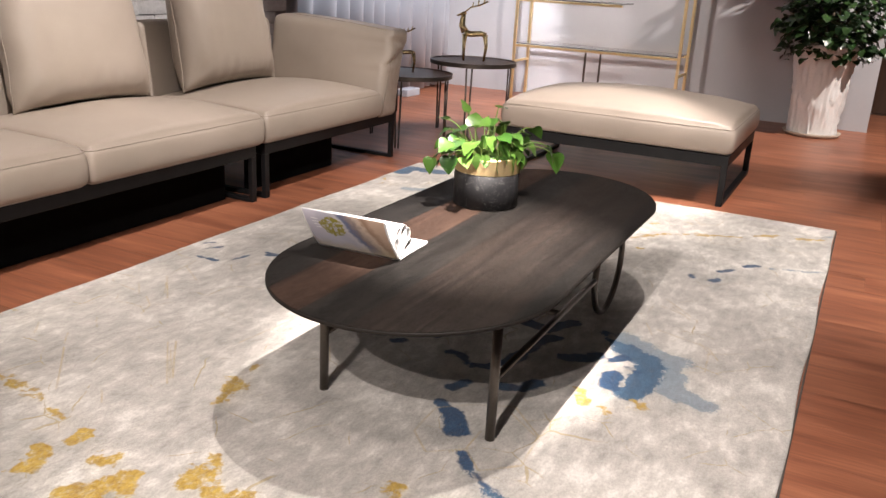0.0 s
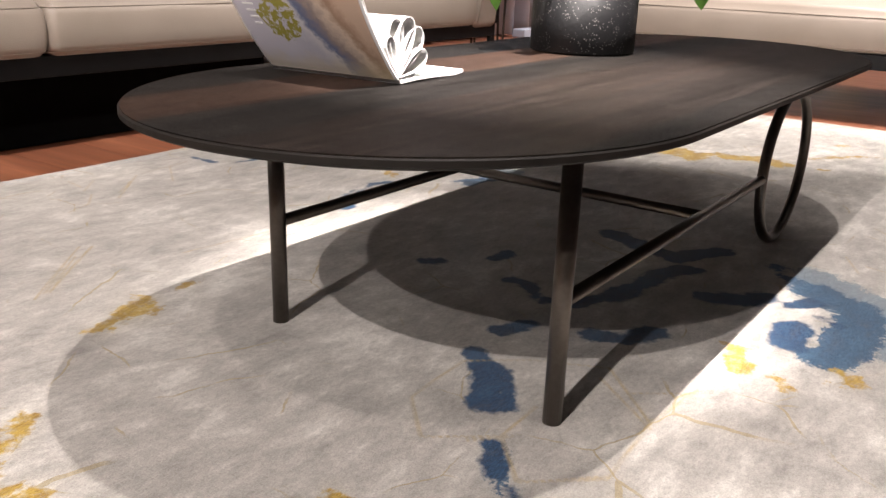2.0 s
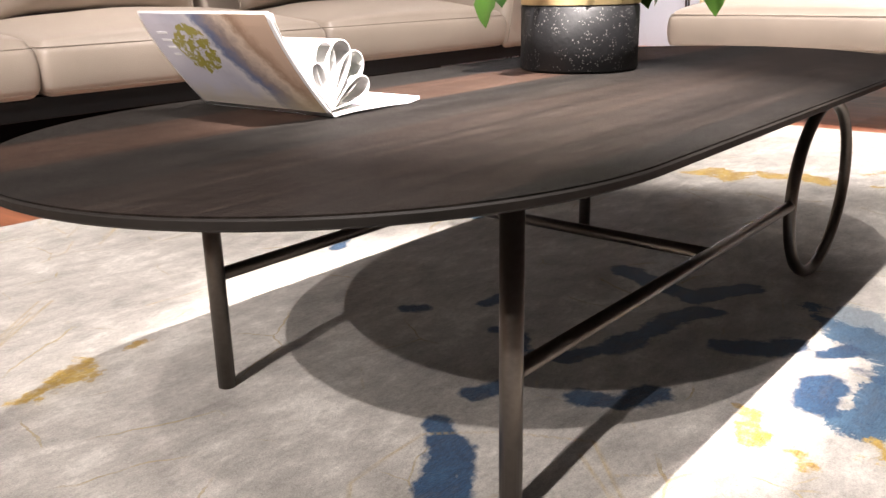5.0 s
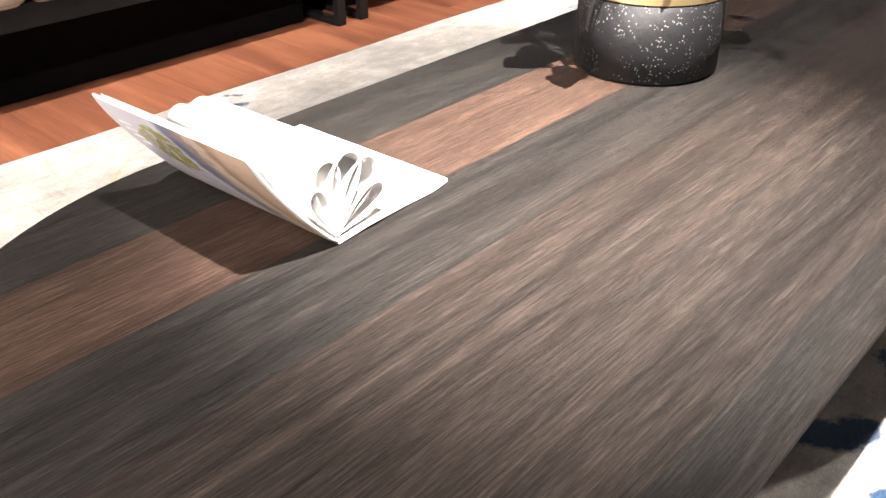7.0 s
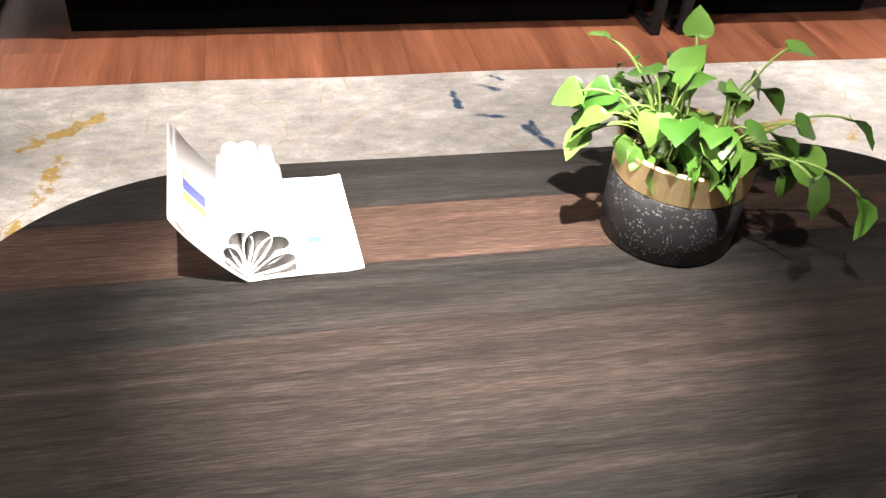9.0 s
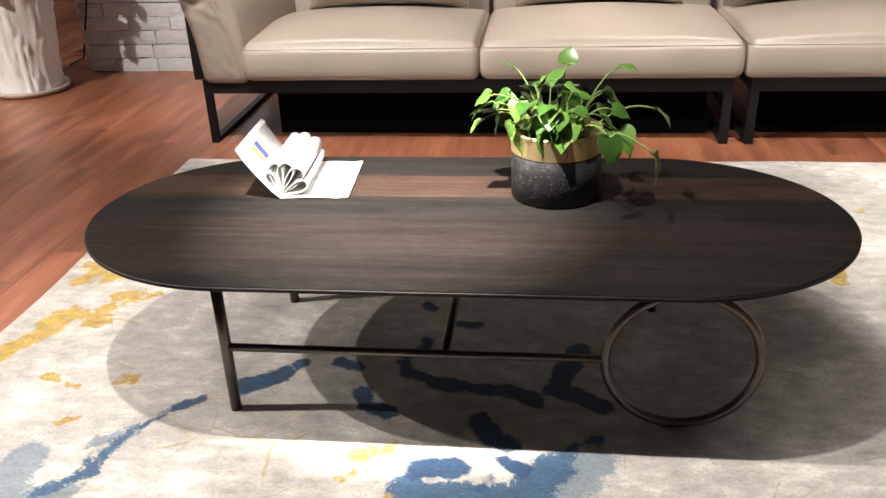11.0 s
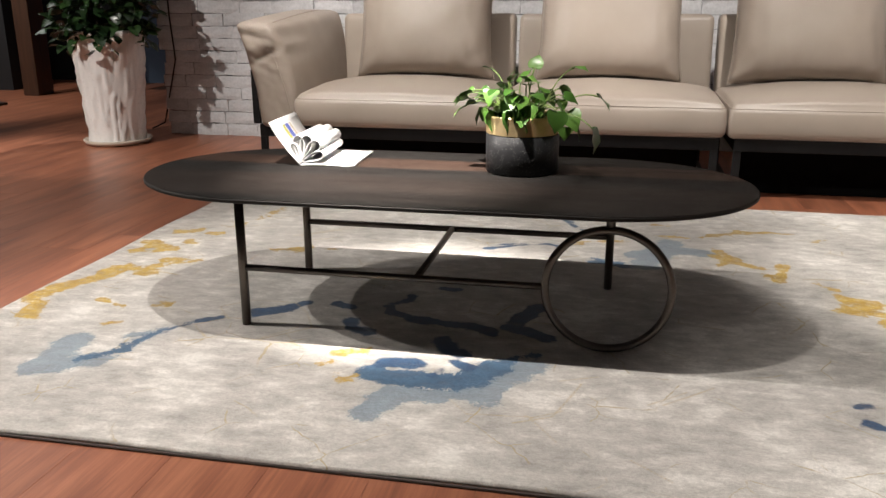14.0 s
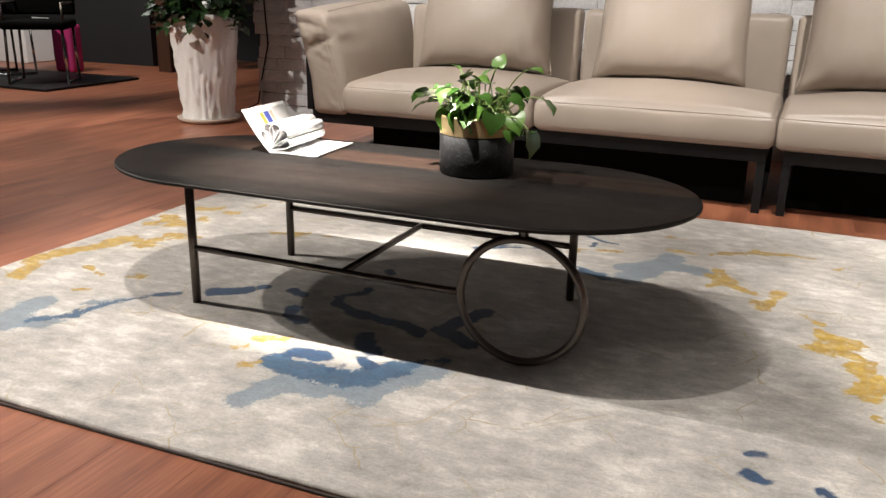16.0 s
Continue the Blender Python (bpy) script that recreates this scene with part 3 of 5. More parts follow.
def pillow(at, width, height, thick, lean, seed, turn=0.0):
    """A plump loose cushion, thin at its seams and pinched at the corners."""
    bm = bmesh.new()
    n, grid = 40, {}
    for side in (1, -1):
        for i in range(n + 1):
            for j in range(n + 1):
                u, v = 2 * i / n - 1, 2 * j / n - 1
                rim = max(abs(u), abs(v)) > 0.999
                pinch = 1 - 0.06 * (1 - abs(v) ** 2.5) * abs(u) ** 3 + 0.012 * noise.noise((seed, v * 5, u)) * abs(u) ** 3
                pinch2 = 1 - 0.05 * (1 - abs(u) ** 2.5) * abs(v) ** 3 + 0.012 * noise.noise((u * 5, seed, v)) * abs(v) ** 3
                x, z = u * width / 2 * pinch * (1 - 0.015 * v), (v * pinch2 + 1) * height / 2
                d = thick / 2 * ((1 - u ** 4) * (1 - abs(v) ** 4)) ** 0.62
                d *= 1.0 - 0.25 * v
                corner = abs(u * v) ** 1.5
                crease = noise.noise((u * 7 + seed, v * 2.0, side * 3)) * 0.013 * abs(u) ** 4 * (1 - u ** 6) * 4
                crease += noise.noise((u * 2 + seed, v * 2, side * 5)) * 0.005 * (1 - corner)
                crease += math.sin((u - v) * 16 + seed) * 0.020 * max(0, corner - 0.2) * (v < 0)
                crease += noise.noise((u * 9 + seed, v * 1.5, side)) * 0.014 * max(0, -v) ** 5 * (1 - v ** 8) * 2
                if rim:
                    d, crease = 0.004, 0
                key = (i, j) if rim else (i, j, side)
                if key not in grid:
                    grid[key] = bm.verts.new((x, -side * (d + crease * (d / thick * 2)), z))
    for side in (1, -1):
        for i in range(n):
            for j in range(n):
                quad = []
                for di, dj in ((0, 0), (1, 0), (1, 1), (0, 1)):
                    k = (i + di, j + dj)
                    quad.append(grid[k] if k in grid else grid[(*k, side)])
                bm.faces.new(quad if side == 1 else quad[::-1])
    ring = [grid[(i, 0)] for i in range(n)] + [grid[(n, j)] for j in range(n)] + [grid[(i, n)] for i in range(n, 0, -1)] + [grid[(0, j)] for j in range(n, 0, -1)]
    edge = bar([v.co.copy() for v in ring], 0.0032, 6, True)
    ob = part("back_pillow", bm, LEATHER, None, smooth=True)
    part("piping", edge, SEAM, ob, "stitched leather seam", smooth=True)
    ob.matrix_world = pose(*at, -lean, 0, turn)
    return tagged(ob, "plump square taupe leather back pillow leaning on the sofa", "pillow", "sofa pillows")


def sled(x, y0, y1, z1, w=0.032):
    """A flat-bar leg frame: front post, back post and a runner on the floor."""
    bm = bmesh.new()
    box(bm, (x - w / 2, y0, FLOOR), (x + w / 2, y0 + 0.022, z1), 0.002)
    box(bm, (x - w / 2, y1 - 0.022, FLOOR), (x + w / 2, y1, z1), 0.002)
    box(bm, (x - w / 2, y0 + 0.022, FLOOR), (x + w / 2, y1 - 0.022, FLOOR + 0.02), 0.002)
    return bm


def arm_cushion(parent, x_in, x_out, seed):
    """A soft arm that folds over the frame, thick and creased at its front top corner."""
    lo, hi = (min(x_in, x_out), 1.455, 0.235), (max(x_in, x_out), 2.2, 0.71)
    out = 1 if x_out > x_in else -1

    def shape(x, y, z, u, v, w):
        up = (w + 1) / 2
        x += out * 0.100 * up ** 1.9
        x += out * 0.018 * (1 - w * w) * (1 - v * v) * (u * out)
        if u * out < 0:
            x -= out * 0.075 * ((v + 1) / 2) * up ** 0.8 * abs(u)
        z += 0.045 * max(0, w) * ((v + 1) / 2)
        z += 0.010 * (1 - v * v) * (1 - u * u) * max(0, w)
        front = max(0, -v) ** 5
        y -= 0.016 * front * up
        pinch = max(0, 1 - abs(w - 0.42) * 2.2)
        crease = 0.013 * math.exp(-((w - 0.38 - 0.18 * u) / 0.055) ** 2) - 0.012 * math.exp(-((w - 0.60 - 0.12 * u) / 0.12) ** 2) + 0.012 * math.exp(-((w - 0.72 + 0.1 * u) / 0.045) ** 2)
        crease += noise.noise((u * 1.5 + seed, w * 9, 3.0)) * 0.014 * pinch + noise.noise((u * 3 + seed, w * 12, 7.0)) * 0.005
        y += crease * front * 0.9
        x += out * noise.noise((y * 9, z * 9, seed)) * 0.003
        x += u * crease * 0.6 * max(0, -v) ** 2
        x += out * noise.noise((x * 4, y * 5 + seed, z * 5)) * 0.006
        return (x, y, z)
    bm = soft_box(lo, hi, 0.034, 48, shape)
    tree = BVHTree.FromBMesh(bm)
    pts = []
    for k in np.linspace(0, 1, 16):
        x = x_in + out * (0.026 + 0.05 * k ** 2 + 0.05 * k)
        hit = tree.ray_cast((x, 1.3, 0.262 + 0.37 * k), (0, 1, 0))[0]
        if hit:
            pts.append((hit.x, hit.y - 0.0005, hit.z))
    ridge = []
    for k in np.linspace(0, 1, 14):
        hit = tree.ray_cast((x_in + out * 0.112, 1.49 + 0.62 * k, 0.95), (0, 0, -1))[0]
        if hit:
            ridge.append((hit.x, hit.y, hit.z + 0.0005))
    a = part("arm_cushion", bm, LEATHER, parent, "soft creased leather arm", smooth=True)
    part("piping", bar(pts, 0.0022, 6), SEAM, a, "dark stitched seam", smooth=True)
    part("top_piping", bar(ridge, 0.0022, 6), SEAM, a, "dark stitched seam", smooth=True)
    return a


def sofa_module(x0, x1, seats, arm, label, shade_sheet):
    """One sofa unit; seats: list of (from, to); arm: -1 on the west end, 1 on the east end."""
    s = thing("sofa", ((x0 + x1) / 2, 1.8, FLOOR), label, "sofa", "sofa units")
    s.matrix_world = Matrix.Identity(4)
    front, back = 1.475, 2.26
    part("front_rail", boxed((x0, front, 0.195), (x1, front + 0.025, 0.252), 0.002), BLACK, s)
    part("back_rail", boxed((x0, back - 0.025, 0.195), (x1, back, 0.252), 0.002), BLACK, s)
    for x in (x0 + 0.016, x1 - 0.016):
        part("leg_frame", sled(x, front, back, 0.195), BLACK, s)
        part("side_rail", boxed((x - 0.016, front + 0.025, 0.195), (x + 0.016, back - 0.025, 0.252), 0.002), BLACK, s)
    part("base", boxed((x0 + 0.035, front + 0.027, 0.20), (x1 - 0.035, back - 0.027, 0.25)), LINING_AND_SHADE, s, "black lining under the seat")
    # near-black sheet put where only deep shade fills the space below the seat
    part("shade_sheet", boxed((shade_sheet[0], shade_sheet[2], FLOOR + 0.004), (shade_sheet[1], shade_sheet[2] + 0.01, 0.2)), LINING_AND_SHADE, s, "black sheet standing in for the shade under the seat")
    if arm:
        xa = x0 if arm < 0 else x1
        part("arm_post", boxed((xa - 0.016 + arm * 0.014, front, 0.252), (xa + 0.016 + arm * 0.014, front + 0.022, 0.50), 0.002), BLACK, s)
        part("arm_rail", boxed((xa - 0.016 + arm * 0.014, front + 0.022, 0.478), (xa + 0.016 + arm * 0.014, back, 0.50), 0.002), BLACK, s)
        arm_cushion(s, xa - arm * 0.20, xa - arm * 0.012, x0)
    for i, (a, b) in enumerate(seats):
        seat_cushion("seat_cushion", s, (a, 1.44, 0.25), (b, 2.12, 0.388), 0.068, a * 3)

        def lean(x, y, z, u, v, w):
            return (x, y + 0.06 * (w + 1) / 2 - 0.012 * (1 - u * u) * (1 - w * w) * (-v > 0), z + noise.noise((x * 4, y, z * 4)) * 0.004)
        part("backrest", soft_box((a + 0.006, 2.125, 0.255), (b - 0.006, 2.25, 0.735), 0.03, 14, lean), LEATHER, s, smooth=True)
    return s


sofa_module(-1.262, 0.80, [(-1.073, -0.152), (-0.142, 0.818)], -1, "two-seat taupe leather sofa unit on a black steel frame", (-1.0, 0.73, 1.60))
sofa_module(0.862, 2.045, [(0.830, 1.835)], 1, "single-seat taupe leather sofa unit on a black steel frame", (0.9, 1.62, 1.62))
for x, seed, turn in ((-0.578, 1.0, 1.5), (0.315, 4.3, -1.0), (1.215, 7.7, 1.0)):
    pillow((x, 1.965, 0.428), 0.685, 0.60, 0.24, 11, seed, turn)


# ---- ottoman ----
def ottoman():
    o = thing("ottoman", (2.55, 0.22, FLOOR), "wide taupe leather ottoman on a black steel frame beside the rug", "ottoman")
    o.matrix_world = Matrix.Identity(4)
    x0, x1, y0, y1 = 2.085, 3.02, -0.392, 0.825
    seat_cushion("seat_cushion", o, (x0, y0, 0.245), (x1, y1, 0.385), 0.088, 3.0)
    part("rail", boxed((x0 + 0.005, y0 + 0.005, 0.19), (x0 + 0.03, y1 - 0.005, 0.244), 0.002), BLACK, o)
    part("rail", boxed((x1 - 0.03, y0 + 0.005, 0.19), (x1 - 0.005, y1 - 0.005, 0.244), 0.002), BLACK, o)
    for y in (y0 + 0.021, y1 - 0.021):
        part("side_rail", boxed((x0 + 0.03, y - 0.016, 0.19), (x1 - 0.03, y + 0.016, 0.244), 0.002), BLACK, o)
        bm = bmesh.new()
        box(bm, (x0 + 0.005, y - 0.016, FLOOR), (x0 + 0.03, y + 0.016, 0.19), 0.002)
        box(bm, (x1 - 0.03, y - 0.016, FLOOR), (x1 - 0.005, y + 0.016, 0.19), 0.002)
        box(bm, (x0 + 0.03, y - 0.016, FLOOR), (x1 - 0.03, y + 0.016, FLOOR + 0.02), 0.002)
        part("leg_frame", bm, BLACK, o)
    part("base", boxed((x0 + 0.031, y0 + 0.04, 0.2), (x1 - 0.031, y1 - 0.04, 0.243)), LINING_AND_SHADE, o)
    return o


ottoman()


# ---- magazine ----
def sheet(points, y0, y1, thick=0.0012):
    """A curved sheet: a line in the x-z plane drawn out along y, with thickness."""
    bm = bmesh.new()
    pts = [Vector((p[0], 0, p[1])) for p in points]
    rows = []
    for i, p in enumerate(pts):
        d = (pts[min(i + 1, len(pts) - 1)] - pts[max(i - 1, 0)]).normalized()
        nrm = Vector((-d.z, 0, d.x)) * thick / 2
        rows.append([bm.verts.new(p + s * nrm + Vector((0, y, 0))) for s, y in ((1, y0), (1, y1), (-1, y1), (-1, y0))])
    for a, b in zip(rows, rows[1:]):
        for k in range(4):
            bm.faces.new((a[k], a[(k + 1) % 4], b[(k + 1) % 4], b[k]))
    bm.faces.new(rows[0][::-1])
    bm.faces.new(rows[-1])
    return bm


def magazine():
    mz = thing("magazine", (-0.492, -0.002, TOP), "open glossy magazine with rolled pages and one cover standing upright", "magazine", turn=3.0)
    length = 0.225

    def rise(s):
        """The cover's line: it leaves the spine low and bends upright."""
        return -0.086 * (1 - (1 - s) ** 1.22), 0.003 + 0.117 * s ** 1.06

    up = part("front_cover", sheet([rise(s) for s in np.linspace(0, 1, 16)], 0.0, length, 0.0022), PAPER, mz, "upright glossy cover with printed photographs", smooth=True)
    inner = [(x + 0.006 * s * s, z + 0.002) for s, (x, z) in ((s, rise(s)) for s in np.linspace(0.02, 0.97, 14))]
    part("first_page", sheet(inner, 0.001, length - 0.002, 0.0009), PAPER, mz, "loose first page behind the cover", smooth=True)
    flat = part("back_page", sheet([(0, 0.0035), (0.04, 0.0052), (0.09, 0.0048), (0.135, 0.0028), (0.157, 0.0055)], 0.0, length, 0.004), PAPER, mz, "white pages lying flat")

    def on_cover(s0, s1, a, b, ink, side, lift=0.0016, base=up):
        pts = []
        for s in np.linspace(s0, s1, 11):
            (x, z), (x2, z2) = rise(s), rise(s + 0.01)
            dx, dz = x2 - x, z2 - z
            l = math.hypot(dx, dz)
            pts.append((x + side * (-dz / l) * lift, z + side * (dx / l) * lift))
        part("print", sheet(pts, a, b, 0.0004), INK[ink], base, "printed picture")
    # outer face: one full photograph with small lines of type; inner face: a small picture
    on_cover(0.05, 0.985, 0.004, 0.221, "photo", 1)
    for k in range(4):
        on_cover(0.80 - 0.07 * k, 0.82 - 0.07 * k, 0.186, 0.205 - 0.002 * k, "white", 1, 0.0021)
    on_cover(0.50, 0.86, 0.060, 0.135, "white", -1, 0.008)
    on_cover(0.52, 0.84, 0.062, 0.080, "olive", -1, 0.0085)
    on_cover(0.52, 0.84, 0.084, 0.110, "blue", -1, 0.0085)
    on_cover(0.52, 0.84, 0.114, 0.132, "sand", -1, 0.0085)
    part("print", boxed((0.088, 0.062, 0.0072), (0.108, 0.076, 0.0076)), INK["cyan"], flat, "small cyan printed picture")
    for k, w in enumerate((0.028, 0.034, 0.022)):
        part("print", boxed((0.06 + 0.012 * k, 0.10, 0.0074), (0.063 + 0.012 * k, 0.10 + w, 0.0077)), INK["grey"], flat, "short line of print")
    for i, (ang, size, wide_by) in enumerate(((113, 0.058, 0.25), (94, 0.076, 0.30), (72, 0.080, 0.32), (48, 0.080, 0.31), (23, 0.070, 0.26))):
        a = radians(ang)
        d, nrm = Vector((math.cos(a), math.sin(a))), Vector((-math.sin(a), math.cos(a)))
        pts = []
        for k in range(33):
            s = k / 32 * math.tau
            along = size * (1 - math.cos(s)) / 2
            q = d * along + nrm * (wide_by * size * math.sin(s) * (math.sin(s / 2) ** 1.7))
            pts.append((q.x, max(0.0085, q.y + 0.009)))
        page = part("rolled_page", sheet(pts, 0.002 + 0.0015 * (i % 2), length - 0.004 - 0.003 * (i % 3), 0.0016), PAPER, mz, "page rolled back to the spine", smooth=True)
        if i in (3, 4):
            for y0, y1, ink in ((0.03, 0.062, "grey"), (0.085, 0.11, "blue"), (0.135, 0.165, "dark")):
                band = [(p[0] + 0.0013 * math.cos(a - 1.57), p[1] + 0.0013 * math.sin(a - 1.57)) for p in pts[21:27]]
                part("print", sheet(band, y0, y1, 0.0004), INK[ink], page, "printed picture")
    return mz


magazine()


# ---- potted pothos ----
def heart_leaf(bm, base, direction, size, droop, rnd, up=Vector((0, 0, 1))):
    """A heart-shaped leaf, folded along its midrib and bent towards its tip."""
    d = Vector(direction).normalized()
    side = d.cross(up)
    side = side.normalized() if side.length > 0.1 else Vector((1, 0, 0))
    nrm = side.cross(d)
    rows = ((0.0, 0.0), (-0.10, 0.36), (0.07, 0.54), (0.30, 0.57), (0.55, 0.46), (0.80, 0.23), (1.0, 0.0))
    tilt = rnd.uniform(-0.5, 0.5)
    side, nrm = side * math.cos(tilt) + nrm * math.sin(tilt), nrm * math.cos(tilt) - side * math.sin(tilt)
    mid, left, right = [], [], []
    for s, w in rows:
        bend = -droop * max(0, s) ** 2
        mid.append(bm.verts.new(base + d * s * size + nrm * bend * size))
        if w:
            left.append(bm.verts.new(base + (d * (s - 0.02) + side * w + nrm * (bend + 0.18 * w + 0.05 * math.sin(s * 9))) * size))
            right.append(bm.verts.new(base + (d * (s - 0.02) - side * w + nrm * (bend + 0.18 * w - 0.05 * math.sin(s * 8))) * size))
    for chain, flip in ((left, False), (right, True)):
        full = [None] + chain + [None]
        for i in range(len(rows) - 1):
            a, b = full[i], full[i + 1]
            face = [v for v in (mid[i], a, b, mid[i + 1]) if v]
            bm.faces.new(face[::-1] if flip else face)


def pothos():
    rnd = random.Random(11)
    cx, cy = 0.127, 0.052
    pt = thing("potted_plant", (cx, cy, TOP), "trailing green pothos in a black and gold pot", "potted plant")
    pt.matrix_world = Matrix.Identity(4)
    r = 0.0985
    pot = part("pot", lathe(bmesh.new(), ((r - 0.006, TOP), (r, TOP + 0.004), (r, TOP + 0.104), (r - 0.003, TOP + 0.106)), 56, (cx, cy)), POT, pt, "matt black speckled pot body", smooth=False)
    part("gold_band", lathe(bmesh.new(), ((r - 0.004, TOP + 0.106), (r + 0.0005, TOP + 0.107), (r + 0.0005, TOP + 0.152), (r - 0.002, TOP + 0.155), (r - 0.008, TOP + 0.153), (r - 0.009, TOP + 0.128)), 56, (cx, cy)), BRASS, pt, "brushed gold upper band")
    for f in pot.data.polygons:
        f.use_smooth = abs(f.normal.z) < 0.3
    part("soil", lathe(bmesh.new(), ((r - 0.0095, TOP + 0.12), (r - 0.0095, TOP + 0.132), (0.05, TOP + 0.139), (0.012, TOP + 0.141)), 40, (cx, cy)), SOIL, pt, "brown bark soil", smooth=True)
    top = TOP + 0.15
    for count in range(82):
        ang = rnd.uniform(0, math.tau)
        facing = max(0.0, -math.cos(ang) * 0.5 - math.sin(ang) * 0.85)
        trailing = rnd.random() > 0.80
        reach = rnd.uniform(0.13, 0.19) if trailing else 0.03 + 0.12 * rnd.random() ** 0.7
        rise = rnd.uniform(-0.07, 0.03) if trailing else rnd.uniform(0.015, 0.105) - reach * 0.2
        if facing > 0.6:
            reach, rise = min(reach, 0.085), max(rise, 0.01)
        if math.cos(ang) < -0.3:
            reach = min(reach, 0.15)
        a = Vector((cx + 0.05 * math.cos(ang) * rnd.uniform(0.3, 1.3), cy + 0.05 * math.sin(ang) * rnd.uniform(0.3, 1.3), TOP + 0.138))
        b = Vector((cx + reach * math.cos(ang), cy + reach * math.sin(ang), top + rise))
        m = (a + b) / 2 + Vector((0, 0, 0.035 + 0.02 * rnd.random()))
        if reach > r - 0.02:
            m.z = max(m.z, TOP + 0.19)
        pts = [a * (1 - s) ** 2 + m * 2 * s * (1 - s) + b * s * s for s in np.linspace(0, 1, 7)]
        stem = part("stem", bar(pts, 0.0019, 6, taper=(1.2, 0.7)), POTHOS_STEM, pt, smooth=True)
        d = (b - m).normalized() + Vector((rnd.uniform(-0.6, 0.6), rnd.uniform(-0.6, 0.6), rnd.uniform(-0.7, 0.0) if trailing else rnd.uniform(-0.35, 0.4)))
        blade = bmesh.new()
        heart_leaf(blade, b, d, rnd.uniform(0.030, 0.052), rnd.uniform(0.2, 0.65), rnd)
        part("leaf", blade, POTHOS, stem, smooth=True)
    long_ones = ((-0.095, -0.02, 0.015, -0.2, 0, -0.9, 0.062), (0.19, -0.14, -0.01, 0.35, -0.3, -0.85, 0.075), (0.13, 0.03, 0.125, 0.8, -0.3, 0.1, 0.05), (0.02, 0.09, 0.12, 0.1, 0.2, 0.6, 0.05), (-0.10, 0.10, 0.11, -0.5, 0.1, 0.3, 0.045), (0.2, -0.06, 0.06, 0.7, -0.4, -0.4, 0.06),
                 (-0.15, 0.06, 0.055, -0.8, 0.2, -0.3, 0.055), (-0.16, 0.0, 0.02, -0.7, -0.4, -0.3, 0.05), (0.10, -0.15, 0.03, 0.1, -0.6, -0.7, 0.065))
    for dx, dy, dz, vx, vy, vz, size in long_ones:
        a, b = Vector((cx + dx * 0.3, cy + dy * 0.3, TOP + 0.138)), Vector((cx + dx, cy + dy, top + dz))
        m = (a + b) / 2 + Vector((0, 0, 0.06))
        stem = part("stem", bar([a * (1 - s) ** 2 + m * 2 * s * (1 - s) + b * s * s for s in np.linspace(0, 1, 9)], 0.0019, 6), POTHOS_STEM, pt, smooth=True)
        blade = bmesh.new()
        heart_leaf(blade, b, (vx, vy, vz), size * 0.8, 0.35, rnd)
        part("leaf", blade, POTHOS, stem, smooth=True)
    return pt


pothos()


